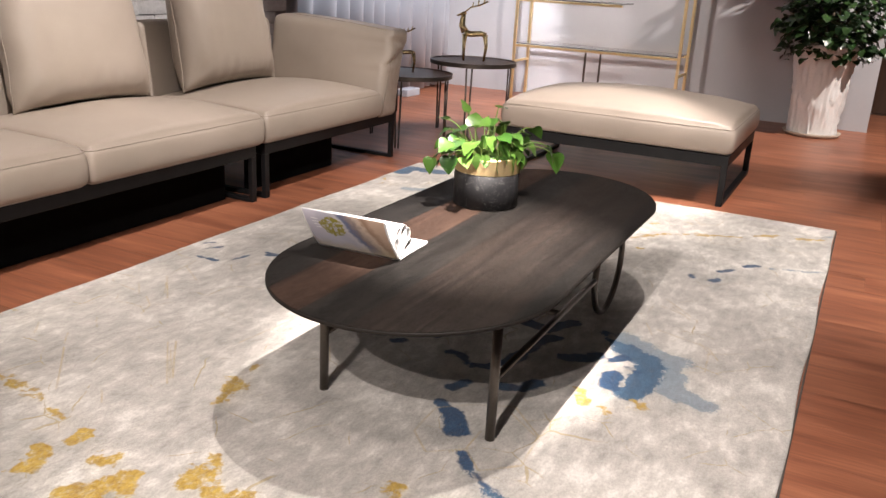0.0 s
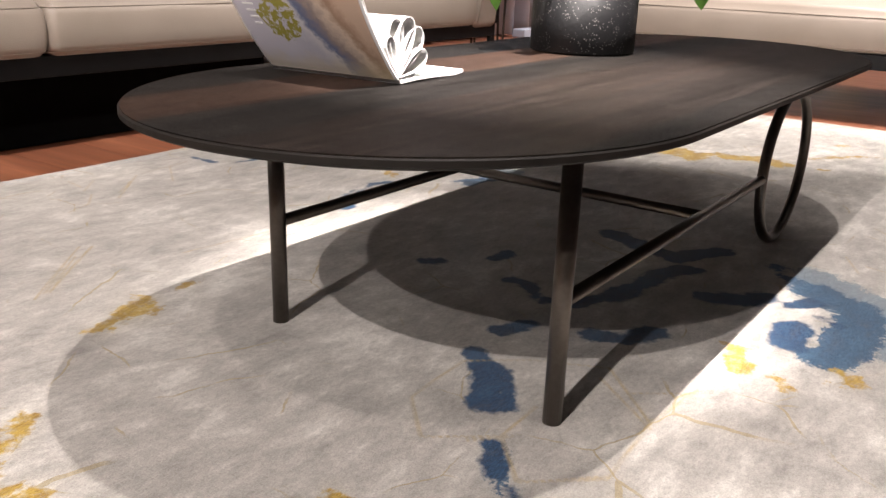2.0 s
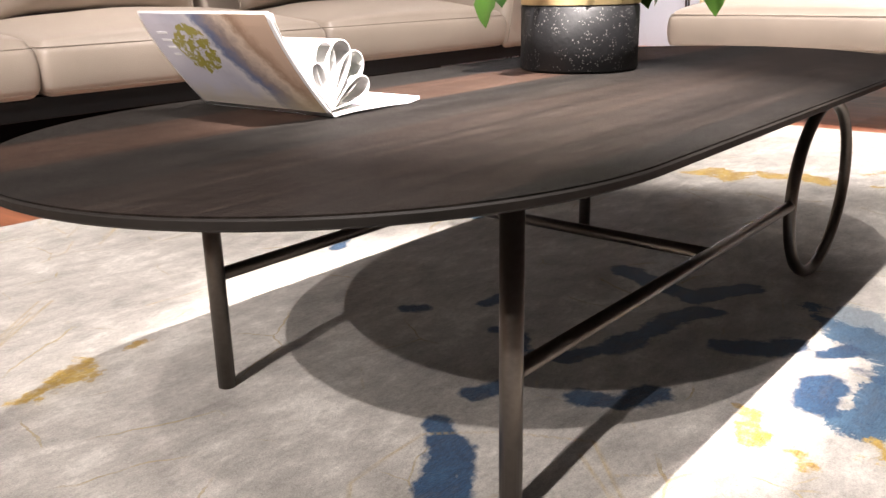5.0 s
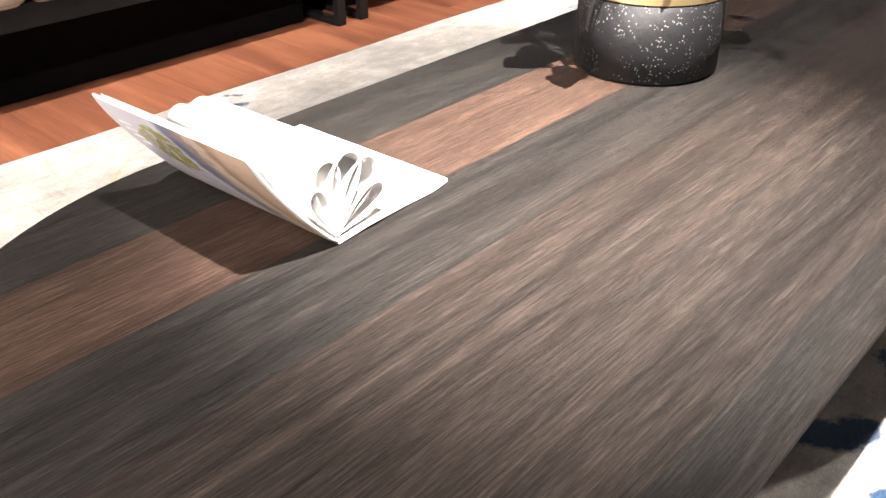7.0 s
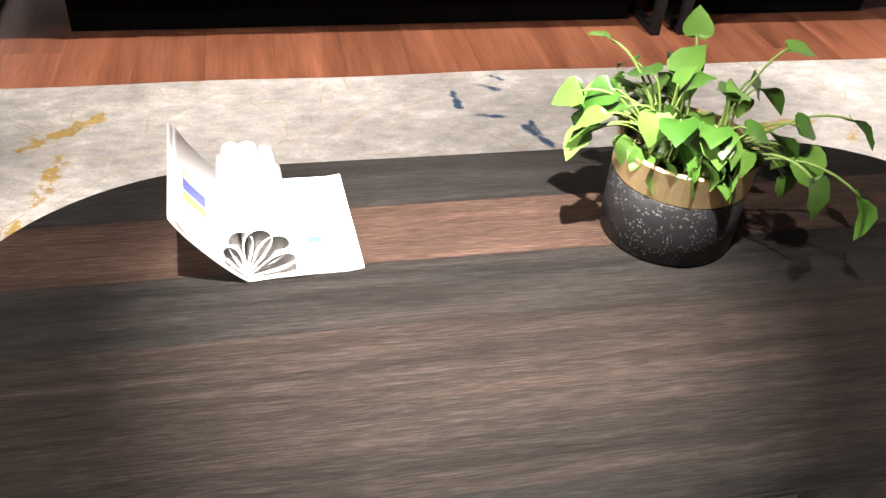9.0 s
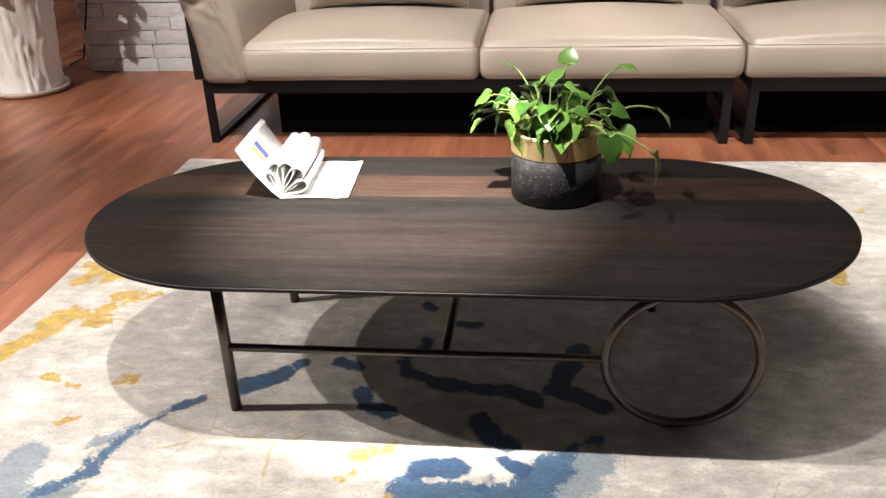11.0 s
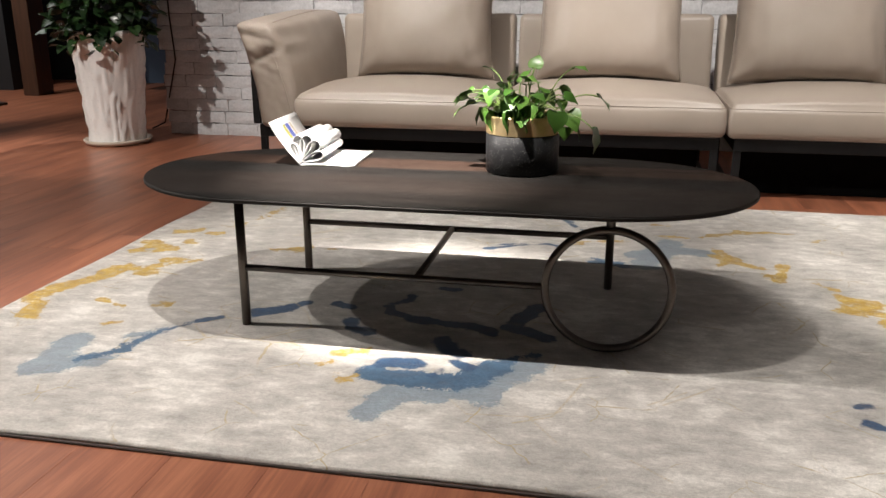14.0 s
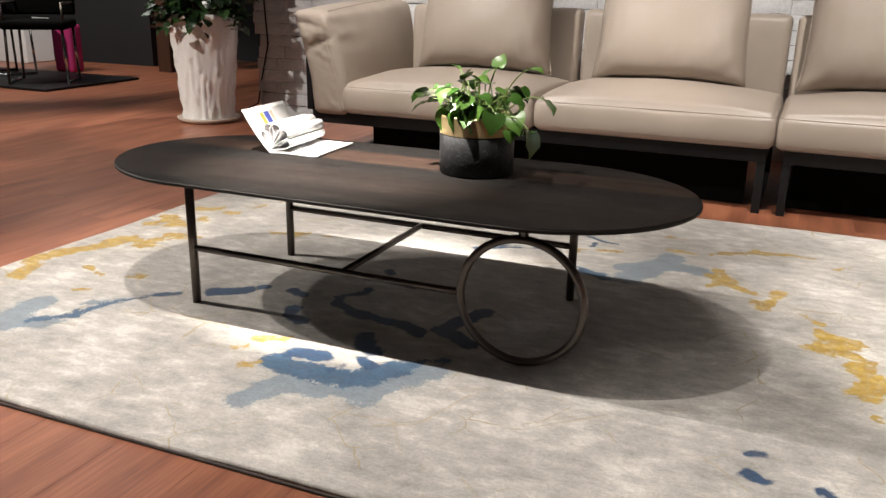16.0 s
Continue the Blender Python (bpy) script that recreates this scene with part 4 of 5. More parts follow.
# ---- tall planters ----
def planter(cx, cy, height, r0, r1, seed, label, relief, crown_r, crown_h, leaf):
    rnd = random.Random(seed)
    p = thing("planter", (cx, cy, FLOOR), label, "planter", "tall white planters")
    p.matrix_world = Matrix.Identity(4)
    part("saucer", lathe(bmesh.new(), ((r0 * 0.8, FLOOR), (r0 + 0.03, FLOOR + 0.004), (r0 + 0.045, FLOOR + 0.028), (r0 + 0.035, FLOOR + 0.03), (r0 + 0.02, FLOOR + 0.012), (r0 * 0.6, FLOOR + 0.010)), 44, (cx, cy)), TERRACOTTA if relief < 1 else CERAMIC, p, "shallow round saucer", smooth=True)
    prof = [(r0 * 0.9, FLOOR + 0.012)]
    for i in range(40):
        s = i / 39
        prof.append((r0 + (r1 - r0) * s ** 1.35, FLOOR + 0.014 + height * s))
    prof += [(r1 - 0.012, FLOOR + 0.016 + height), (r1 - 0.03, FLOOR + height - 0.03)]

    def wobble(a, z):
        n = noise.noise((math.cos(a) * 4 + seed, math.sin(a) * 4, z * 1.6))
        ridge = 1 - abs(noise.noise((math.cos(a) * 11, math.sin(a) * 11 + seed, z * 3.0)))
        return relief * (n * 0.004 + max(0, ridge - 0.84) * 0.11)
    part("vase", lathe(bmesh.new(), prof, 96, (cx, cy), wobble), CERAMIC, p, "tall tapered white ceramic vase with carved relief", smooth=True)
    part("soil", lathe(bmesh.new(), ((r1 - 0.032, FLOOR + height - 0.05), (r1 - 0.032, FLOOR + height - 0.03), (0.03, FLOOR + height - 0.02)), 32, (cx, cy)), SOIL, p, smooth=True)
    leaves = bmesh.new()
    z0 = FLOOR + height - 0.04
    for k in range(9):
        ang = rnd.uniform(0, math.tau)
        tip = Vector((cx + crown_r * 0.7 * math.cos(ang), cy + crown_r * 0.7 * math.sin(ang), z0 + crown_h * rnd.uniform(0.4, 1)))
        a = Vector((cx + 0.05 * math.cos(ang), cy + 0.05 * math.sin(ang), z0))
        m = a * 0.5 + tip * 0.5 + Vector((0, 0, 0.1))
        part("branch", bar([a * (1 - s) ** 2 + m * 2 * s * (1 - s) + tip * s * s for s in np.linspace(0, 1, 7)], 0.009, 6, taper=(1.3, 0.4)), BARK, p, smooth=True)
    for k in range(1700):
        ang, h = rnd.uniform(0, math.tau), rnd.random()
        rr = crown_r * (0.55 + 0.45 * math.sin(min(1, h * 1.3 + 0.25) * math.pi * 0.85)) * math.sqrt(rnd.uniform(0.15, 1)) * (0.8 + 0.3 * noise.noise((math.cos(ang) * 2, math.sin(ang) * 2 + seed, h * 4)))
        base = Vector((cx + rr * math.cos(ang), cy + rr * math.sin(ang), z0 + 0.0 + crown_h * h + rnd.uniform(-0.03, 0.03) + (0.04 if rr < r1 + 0.03 else -0.05)))
        d = Vector((math.cos(ang), math.sin(ang), rnd.uniform(-0.9, 0.5))) + Vector((rnd.uniform(-0.7, 0.7), rnd.uniform(-0.7, 0.7), 0))
        heart_leaf(leaves, base, d, rnd.uniform(0.6, 1.2) * leaf, 0.3, rnd)
    part("foliage", leaves, FOLIAGE, p, "dense dark green foliage", smooth=True)
    return p


planter(-2.53, 2.29, 0.635, 0.150, 0.208, 5, "tall white bark-textured ceramic planter with a dark leafy plant", 0.8, 0.36, 0.75, 0.055)
planter(4.84, -0.60, 0.66, 0.165, 0.215, 9, "tall white carved ceramic planter with leafy plant by the wall", 0.99, 0.46, 0.9, 0.062)


# ---- rug ----
class Field:
    """Signed distances of the woven pattern on the rug's grid."""
    x0, x1, y0, y1, step = -1.265, 1.957, -0.918, 1.252, 0.006

    def __init__(self):
        self.nx, self.ny = round((self.x1 - self.x0) / self.step), round((self.y1 - self.y0) / self.step)
        self.gx, self.gy = np.meshgrid(np.linspace(self.x0, self.x1, self.nx + 1), np.linspace(self.y0, self.y1, self.ny + 1), indexing="ij")
        self.layers = {k: np.full(self.gx.shape, -0.5) for k in ("pale", "mid", "blue", "gold", "line", "hole")}


field = Field()


def stroke(kind, r, *pts):
    """A woven blot: a line of rounded pieces r wide."""
    best = np.full(field.gx.shape, 9.0)
    for (ax, ay), (bx, by) in zip(pts, pts[1:] or pts):
        dx, dy = bx - ax, by - ay
        l2 = dx * dx + dy * dy
        s = np.clip(((field.gx - ax) * dx + (field.gy - ay) * dy) / l2, 0, 1) if l2 else 0.0
        best = np.minimum(best, np.hypot(field.gx - ax - s * dx, field.gy - ay - s * dy))
    field.layers[kind] = np.maximum(field.layers[kind], r - best)


stroke("gold", .042, (-1.24, -0.22), (-1.21, -0.15), (-1.19, -0.08), (-1.16, -0.01), (-1.15, 0.07))
stroke("gold", .03, (-1.16, -0.35), (-1.19, -0.26))
stroke("gold", .028, (-1.20, 0.25), (-1.18, 0.35), (-1.09, 0.30))
stroke("gold", .02, (-1.09, 0.08), (-1.03, 0.08), (-1.01, 0.16))
stroke("gold", .012, (-1.08, 0.42), (-1.05, 0.43))
stroke("gold", .011, (-1.19, 0.50), (-1.16, 0.53))
stroke("gold", .011, (-0.96, 0.18), (-0.95, 0.19))
stroke("gold", .014, (-1.04, -0.19), (-0.97, -0.22), (-0.94, -0.24))
stroke("gold", .014, (-0.84, -0.21), (-0.82, -0.21))
stroke("gold", .014, (-0.91, -0.36), (-0.88, -0.34))
stroke("gold", .012, (-0.74, 0.35), (-0.65, 0.38), (-0.62, 0.40))
stroke("pale", .05, (-0.91, -0.64), (-0.92, -0.55), (-0.93, -0.47))
stroke("pale", .045, (-0.88, -0.62), (-0.82, -0.58))
stroke("pale", .02, (-0.83, -0.55), (-0.78, -0.56))
stroke("pale", .012, (-0.82, -0.43), (-0.75, -0.38))
stroke("mid", .018, (-0.85, -0.58), (-0.82, -0.55), (-0.78, -0.51), (-0.77, -0.45), (-0.74, -0.37))
stroke("mid", .011, (-0.73, -0.36), (-0.71, -0.32), (-0.64, -0.28))
stroke("blue", .018, (-0.55, -0.23), (-0.51, -0.21), (-0.48, -0.17), (-0.45, -0.13))
stroke("blue", .016, (-0.20, 0.18), (-0.18, 0.16))
stroke("blue", .02, (-0.10, 0.09), (-0.06, 0.08))
stroke("blue", .018, (-0.17, -0.00), (-0.17, -0.03), (-0.21, -0.07))
stroke("blue", .022, (-0.21, -0.09), (-0.20, -0.13), (-0.15, -0.15))
stroke("blue", .02, (-0.36, -0.10), (-0.31, -0.12))
stroke("blue", .028, (-0.28, -0.22), (-0.27, -0.26), (-0.22, -0.28))
stroke("blue", .028, (-0.13, -0.17), (-0.06, -0.18), (0.05, -0.20), (0.09, -0.23))
stroke("blue", .03, (-0.02, -0.30), (-0.00, -0.35), (0.04, -0.38))
stroke("blue", .03, (0.19, -0.02), (0.14, -0.18), (0.23, -0.24))
stroke("blue", .024, (-0.45, -0.12), (-0.48, -0.15))
stroke("blue", .028, (-0.50, -0.17), (-0.54, -0.20), (-0.56, -0.21))
stroke("blue", .014, (-0.03, 0.51), (0.07, 0.57), (0.17, 0.60), (0.21, 0.58))
stroke("blue", .010, (0.31, 0.75), (0.31, 0.70))
stroke("gold", .014, (0.26, 0.64), (0.41, 0.70))
stroke("blue", .008, (0.22, 0.96), (0.24, 0.85))
stroke("mid", .016, (0.33, 0.47), (0.42, 0.40))
stroke("pale", .05, (0.58, 0.69), (0.52, 0.53), (0.49, 0.43))
stroke("gold", .010, (0.82, 0.90), (0.97, 0.90))
stroke("gold", .02, (1.03, 0.24), (1.02, 0.14), (1.14, 0.08))
stroke("gold", .012, (-0.54, 0.40), (-0.59, 0.40))
stroke("gold", .022, (-0.65, 0.38), (-0.75, 0.35), (-0.73, 0.34))
stroke("gold", .012, (-0.94, 0.21), (-0.94, 0.20))
stroke("gold", .025, (-1.04, 0.17), (-1.01, 0.20))
stroke("gold", .035, (-1.04, 0.12), (-1.06, 0.07), (-1.04, 0.05))
stroke("gold", .02, (-0.83, -0.19), (-0.82, -0.21))
stroke("blue", .018, (-0.64, -0.27), (-0.68, -0.30))
stroke("blue", .014, (-0.70, -0.33), (-0.73, -0.36), (-0.73, -0.39))
stroke("gold", .02, (-0.96, 0.85), (-0.96, 0.79), (-0.97, 0.72))
stroke("gold", .014, (-0.98, 0.66), (-0.99, 0.61))
stroke("gold", .016, (-1.05, 0.51), (-1.01, 0.52))
stroke("gold", .02, (-1.19, 0.51), (-1.15, 0.50), (-1.10, 0.54))
stroke("gold", .026, (-1.08, 0.41), (-1.06, 0.38))
stroke("gold", .026, (-1.09, 0.31), (-1.13, 0.26))
stroke("gold", .03, (-1.20, 0.36), (-1.16, 0.32))
stroke("gold", .018, (-1.02, 0.20), (-1.04, 0.17))
stroke("gold", .018, (-1.01, 0.15), (-1.03, 0.11))
stroke("pale", .04, (-0.10, -0.70), (-0.08, -0.65), (-0.08, -0.59), (0.02, -0.60))
stroke("pale", .045, (0.09, -0.57), (0.13, -0.59), (0.13, -0.55), (0.15, -0.48), (0.21, -0.42))
stroke("mid", .046, (-0.14, -0.52), (-0.07, -0.53), (-0.00, -0.54), (0.08, -0.51), (0.12, -0.45))
stroke("blue", .034, (-0.13, -0.45), (-0.07, -0.45))
stroke("blue", .012, (-0.01, -0.50), (0.01, -0.47))
stroke("blue", .022, (0.03, -0.42), (0.07, -0.45))
stroke("mid", .02, (0.12, -0.43), (0.17, -0.37), (0.22, -0.35))
stroke("hole", .034, (-0.04, -0.44), (-0.00, -0.41))
stroke("hole", .012, (0.04, -0.39), (0.06, -0.40))
stroke("gold", .012, (-0.26, -0.42), (-0.19, -0.39))
stroke("gold", .010, (-0.27, -0.49), (-0.25, -0.47))
stroke("gold", .010, (-0.23, -0.53))
stroke("gold", .012, (-0.18, -0.54))
stroke("gold", .013, (-0.20, -0.58), (-0.18, -0.56))
stroke("gold", .009, (0.26, 0.62), (0.43, 0.70))
stroke("gold", .014, (0.53, 0.79), (0.64, 0.78))
stroke("gold", .019, (0.69, 0.80), (0.80, 0.87), (0.92, 0.90))
stroke("gold", .009, (0.94, 0.89), (1.02, 0.90))
stroke("gold", .010, (0.53, 0.94), (0.58, 0.93))
stroke("gold", .022, (0.73, 0.63), (0.79, 0.54), (0.73, 0.48))
stroke("gold", .018, (0.85, 0.41), (0.88, 0.35), (0.93, 0.50))
stroke("gold", .009, (1.08, 0.81), (1.12, 0.85))
stroke("gold", .014, (0.98, 0.34), (1.03, 0.29))
stroke("gold", .036, (1.05, 0.20), (1.09, 0.18), (1.03, 0.11))
stroke("gold", .042, (1.11, 0.04), (1.15, -0.04), (1.12, -0.11))
stroke("gold", .014, (1.15, -0.22))
stroke("blue", .011, (0.27, 0.81), (0.34, 0.77), (0.38, 0.77))
stroke("blue", .010, (0.00, 0.56), (0.12, 0.61))
stroke("pale", .05, (0.48, 0.54), (0.58, 0.61), (0.68, 0.60))
stroke("mid", .02, (0.33, 0.43), (0.40, 0.43))
stroke("blue", .016, (0.90, -0.48), (0.92, -0.47))
stroke("blue", .018, (0.90, -0.55), (0.93, -0.57))
stroke("gold", .012, (1.27, -0.15), (1.42, -0.26))
stroke("gold", .014, (1.42, -0.26), (1.50, -0.42), (1.56, -0.55))
stroke("gold", .012, (1.61, -0.59), (1.69, -0.70))
stroke("gold", .008, (1.69, -0.77), (1.75, -0.88))
stroke("gold", .010, (1.54, -0.17), (1.58, -0.19))
stroke("pale", .03, (1.82, -0.90))
stroke("blue", .015, (1.03, -0.56), (1.08, -0.60))
stroke("blue", .015, (1.15, -0.63), (1.19, -0.67))
stroke("pale", .013, (1.19, -0.73), (1.27, -0.91))
stroke("blue", .010, (0.05, 1.14), (0.05, 1.06))
stroke("blue", .010, (0.09, 1.01), (0.17, 0.99))
stroke("blue", .009, (0.12, 1.18), (0.18, 1.14))
stroke("blue", .009, (0.18, 1.22), (0.21, 1.20))
stroke("blue", .014, (0.20, 0.94), (0.24, 0.85))
stroke("gold", .026, (-1.02, 0.96), (-0.94, 1.02), (-0.87, 1.08))
stroke("gold", .016, (-0.94, 0.92), (-0.94, 0.79), (-0.96, 0.72))
stroke("mid", .05, (1.69, 1.21), (1.80, 1.22), (1.82, 1.06))
stroke("pale", .03, (1.39, 1.03), (1.42, 0.96))
stroke("mid", .02, (1.45, 0.87), (1.64, 0.77))
stroke("gold", .012, (1.43, 1.18), (1.53, 1.22))
stroke("gold", .018, (0.72, 0.57), (0.80, 0.51), (0.85, 0.45))
stroke("line", .004, (0.275, -0.480), (0.365, -0.437))
stroke("line", .004, (0.468, -0.553), (0.553, -0.474))
stroke("line", .004, (0.055, -0.613), (0.103, -0.672), (0.240, -0.660), (0.297, -0.620))
stroke("line", .004, (0.225, -0.654), (0.297, -0.751))
stroke("line", .004, (-0.491, -0.396), (-0.406, -0.288))
stroke("line", .004, (-0.424, -0.335), (-0.369, -0.405))
stroke("line", .004, (-0.659, -0.355), (-0.619, -0.395))
stroke("line", .004, (-0.647, -0.240), (-0.607, -0.276))
stroke("line", .004, (-0.588, 0.657), (-0.713, 0.537))
stroke("line", .004, (-0.850, 0.639), (-0.894, 0.590))
stroke("line", .004, (-0.262, 1.118), (-0.335, 1.044))
stroke("line", .004, (-0.214, 1.048), (-0.291, 0.978))
stroke("line", .004, (-0.651, 1.107), (-0.712, 1.054))
stroke("line", .004, (-0.663, 0.979), (-0.721, 0.929))
stroke("line", .004, (-0.454, 0.913), (-0.389, 0.943), (-0.340, 1.008))
stroke("line", .004, (-0.146, 0.978), (-0.057, 1.101), (0.007, 1.115))
stroke("line", .0044, (-0.673, -0.192), (-0.606, -0.126), (-0.480, -0.118), (-0.417, -0.188), (-0.371, -0.284), (-0.479, -0.391), (-0.620, -0.402), (-0.683, -0.327), (-0.614, -0.266), (-0.673, -0.192))
stroke("line", .0044, (-0.614, -0.266), (-0.527, -0.262))
stroke("line", .0044, (-0.479, -0.391), (-0.364, -0.401), (-0.242, -0.394))
stroke("line", .0044, (0.202, -0.692), (0.277, -0.650), (0.327, -0.482))
stroke("line", .0044, (0.439, -0.786), (0.511, -0.844))
stroke("line", .0044, (0.500, -0.546), (0.615, -0.439))
stroke("line", .0044, (-0.555, 0.701), (-0.738, 0.525))
stroke("line", .0044, (-0.307, 1.152), (-0.319, 1.077))
stroke("line", .0044, (-0.165, 1.089), (-0.319, 0.941))
stroke("line", .0044, (-0.737, 0.911), (-0.909, 0.736))
stroke("line", .0044, (-0.175, 0.509), (-0.448, 0.534))
stroke("line", .005, (-0.707, 0.535), (-0.539, 0.685))
for k in ("pale", "mid"):
    field.layers[k] = np.minimum(field.layers[k], -field.layers["hole"])
gx, gy = field.gx, field.gy
verts = np.stack([gx + 0.004 * np.sin(gy * 9), gy + 0.004 * np.sin(gx * 8), 0 * gx], -1).reshape(-1, 3)
idx = np.arange(verts.shape[0]).reshape(gx.shape)
quads = np.stack([idx[:-1, :-1], idx[1:, :-1], idx[1:, 1:], idx[:-1, 1:]], -1).reshape(-1, 4)
rim = np.concatenate([idx[:, 0], idx[-1, 1:], idx[-2::-1, -1], idx[0, -2:0:-1]])
low = verts[rim] + np.array([0, 0, -0.0105])
n0 = verts.shape[0]
rim_faces = [(int(rim[(i + 1) % len(rim)]), int(rim[i]), n0 + i, n0 + (i + 1) % len(rim)) for i in range(len(rim))]
me = bpy.data.meshes.new("rug")
me.from_pydata(np.vstack([verts, low]).tolist(), [], quads.tolist() + rim_faces)
for k in ("pale", "mid", "blue", "gold", "line"):
    at = me.attributes.new(k, "FLOAT", "POINT")
    at.data.foreach_set("value", np.concatenate([field.layers[k].reshape(-1), np.full(len(rim), -0.5)]).astype(np.float32))
me.materials.append(RUG)
me.shade_smooth()
rug = tagged(new("rug", me), "large pale grey tufted rug with blue and gold blots", "rug")
x0, x1, y0, y1 = Field.x0 - 0.004, Field.x1 + 0.004, Field.y0 - 0.004, Field.y1 + 0.004
part("binding", bar([(x0, y0, -0.009), (x1, y0, -0.009), (x1, y1, -0.009), (x0, y1, -0.009)], 0.0035, 8, True), BINDING, rug, "dark bound edge")


# ---- side tables, statues, shelf, curtain ----
def side_table(cx, cy, r, h, label):
    t = thing("side_table", (cx, cy, FLOOR), label, "side table", "round side tables")
    t.matrix_world = Matrix.Identity(4)
    part("tabletop", lathe(bmesh.new(), ((r - 0.006, h - 0.028), (r, h - 0.026), (r, h), (r - 0.008, h), (r - 0.009, h - 0.010), (0.02, h - 0.010)), 48, (cx, cy)), STEEL, t, "dark metal tray top")
    part("inlay", lathe(bmesh.new(), ((r - 0.011, h - 0.0095), (r - 0.012, h - 0.006), (0.02, h - 0.006)), 48, (cx, cy)), BROWNWOOD, t, "dark brown top panel")
    for a in (200, 320, 80):
        ca, sa = math.cos(radians(a)), math.sin(radians(a))
        tx, ty = -sa * 0.018, ca * 0.018
        x, y = cx + (r - 0.012) * ca, cy + (r - 0.012) * sa
        part("leg", bar([(x - tx, y - ty, h - 0.028), (x - tx * 0.5, y - ty * 0.5, FLOOR + 0.006), (x + tx * 0.5, y + ty * 0.5, FLOOR + 0.006), (x + tx, y + ty, h - 0.028)], 0.006, 8), STEEL, t, smooth=True)
    return t


side_table(2.99, 1.43, 0.285, 0.485, "round dark metal side table with a raised rim")
side_table(2.50, 1.66, 0.29, 0.425, "lower round dark metal side table nested by the sofa")


def deer(at, h, turn):
    """A slender standing deer figure, one plain polished shape."""
    bm = bmesh.new()
    s = h
    tube(bm, [(-0.16 * s, 0, 0.50 * s), (-0.08 * s, 0, 0.52 * s), (0.05 * s, 0, 0.50 * s), (0.15 * s, 0, 0.53 * s)], 0.055 * s, 12, taper=(0.8, 1.15))
    tube(bm, [(0.14 * s, 0, 0.53 * s), (0.19 * s, 0, 0.66 * s), (0.18 * s, 0, 0.82 * s), (0.17 * s, 0, 0.88 * s)], 0.055 * s, 12, taper=(1.1, 0.45))
    tube(bm, [(0.14 * s, 0, 0.90 * s), (0.21 * s, 0, 0.87 * s), (0.27 * s, 0, 0.83 * s)], 0.032 * s, 10, taper=(1.1, 0.5))
    for x, y, bend in ((0.14, 0.03, 0.01), (0.15, -0.03, 0.0), (-0.14, 0.03, -0.03), (-0.15, -0.03, -0.02)):
        tube(bm, [(x * s, y * s, 0.5 * s), ((x + bend) * s, y * s, 0.27 * s), (x * s, y * s, 0.0)], 0.028 * s, 8, taper=(1.2, 0.45))
    for side in (-1, 1):
        tube(bm, [(0.16 * s, side * 0.02 * s, 0.91 * s), (0.08 * s, side * 0.09 * s, 1.0 * s), (-0.04 * s, side * 0.11 * s, 1.04 * s), (-0.16 * s, side * 0.10 * s, 1.12 * s)], 0.011 * s, 6)
        for x, z in ((0.06, 1.0), (-0.02, 1.035), (-0.1, 1.07)):
            tube(bm, [(x * s, side * 0.1 * s, z * s), ((x - 0.01) * s, side * 0.12 * s, (z + 0.09) * s)], 0.008 * s, 5)
    bmesh.ops.scale(bm, vec=(1.35, 1.1, 1.0), verts=bm.verts[:])
    ob = part("deer_statue", bm, POLISHED, None, smooth=True)
    ob.matrix_world = pose(*at, 0, 0, turn)
    return tagged(ob, "polished gold standing stag figurine on a side table", "statue", "stag figurines")


deer((2.99, 1.43, 0.479), 0.34, 116)
deer((2.52, 1.68, 0.419), 0.24, 116)


def shelf_rack():
    s = thing("shelf_rack", (5.05, 1.18, FLOOR), "open brass frame shelf rack with dark glass shelves against the wall", "shelf")
    s.matrix_world = Matrix.Identity(4)
    x0, x1, y0, y1, top = 4.86, 5.2, 0.47, 1.90, 1.9
    for x in (x0, x1):
        for y in (y0, y1):
            part("post", boxed((x - 0.012, y - 0.012, FLOOR), (x + 0.012, y + 0.012, top), 0.003), BRASS, s)
    for z in (0.46, 1.5):
        part("shelf", boxed((x0, y0 + 0.012, z), (x1, y1 - 0.012, z + 0.012), 0.002), GLASS, s, "dark glass shelf")
        part("rail", boxed((x0 - 0.01, y0 + 0.013, z - 0.02), (x0 + 0.01, y1 - 0.013, z - 0.001), 0.002), BRASS, s)
        part("rail", boxed((x1 - 0.01, y0 + 0.013, z - 0.02), (x1 + 0.01, y1 - 0.013, z - 0.001), 0.002), BRASS, s)
    part("shelf", boxed((x0, 0.98, 0.84), (x1, y1 - 0.012, 0.853), 0.002), GLASS, s, "short dark glass shelf")
    part("rail", boxed((x0 - 0.01, 0.98, 0.82), (x0 + 0.01, y1 - 0.013, 0.839), 0.002), BRASS, s)
    for ob in s.children:
        if ob.name.startswith("shelf"):
            ob.visible_shadow = False
    for y in (y0, y1):
        part("side_rail", boxed((x0 + 0.013, y - 0.008, 0.30), (x1 - 0.013, y + 0.008, 0.32), 0.002), BRASS, s)
    for y in (1.12, 1.25):
        part("strut", boxed((x0 - 0.006, y - 0.008, FLOOR), (x0 + 0.006, y + 0.008, 0.44), 0.002), STEEL, s)
    return s


shelf_rack()


def dish(cx, cy, z):
    bm = bmesh.new()
    tube(bm, [(cx, cy + 0.05 * math.cos(a), z + 0.05 + 0.05 * math.sin(a)) for a in np.linspace(0.6, 5.2, 24)], 0.007, 8)
    ob = part("ring_ornament", bm, BRASS, None, smooth=True)
    return tagged(ob, "small curved brass ornament on the glass shelf", "ornament")


dish(4.98, 1.55, 0.857)


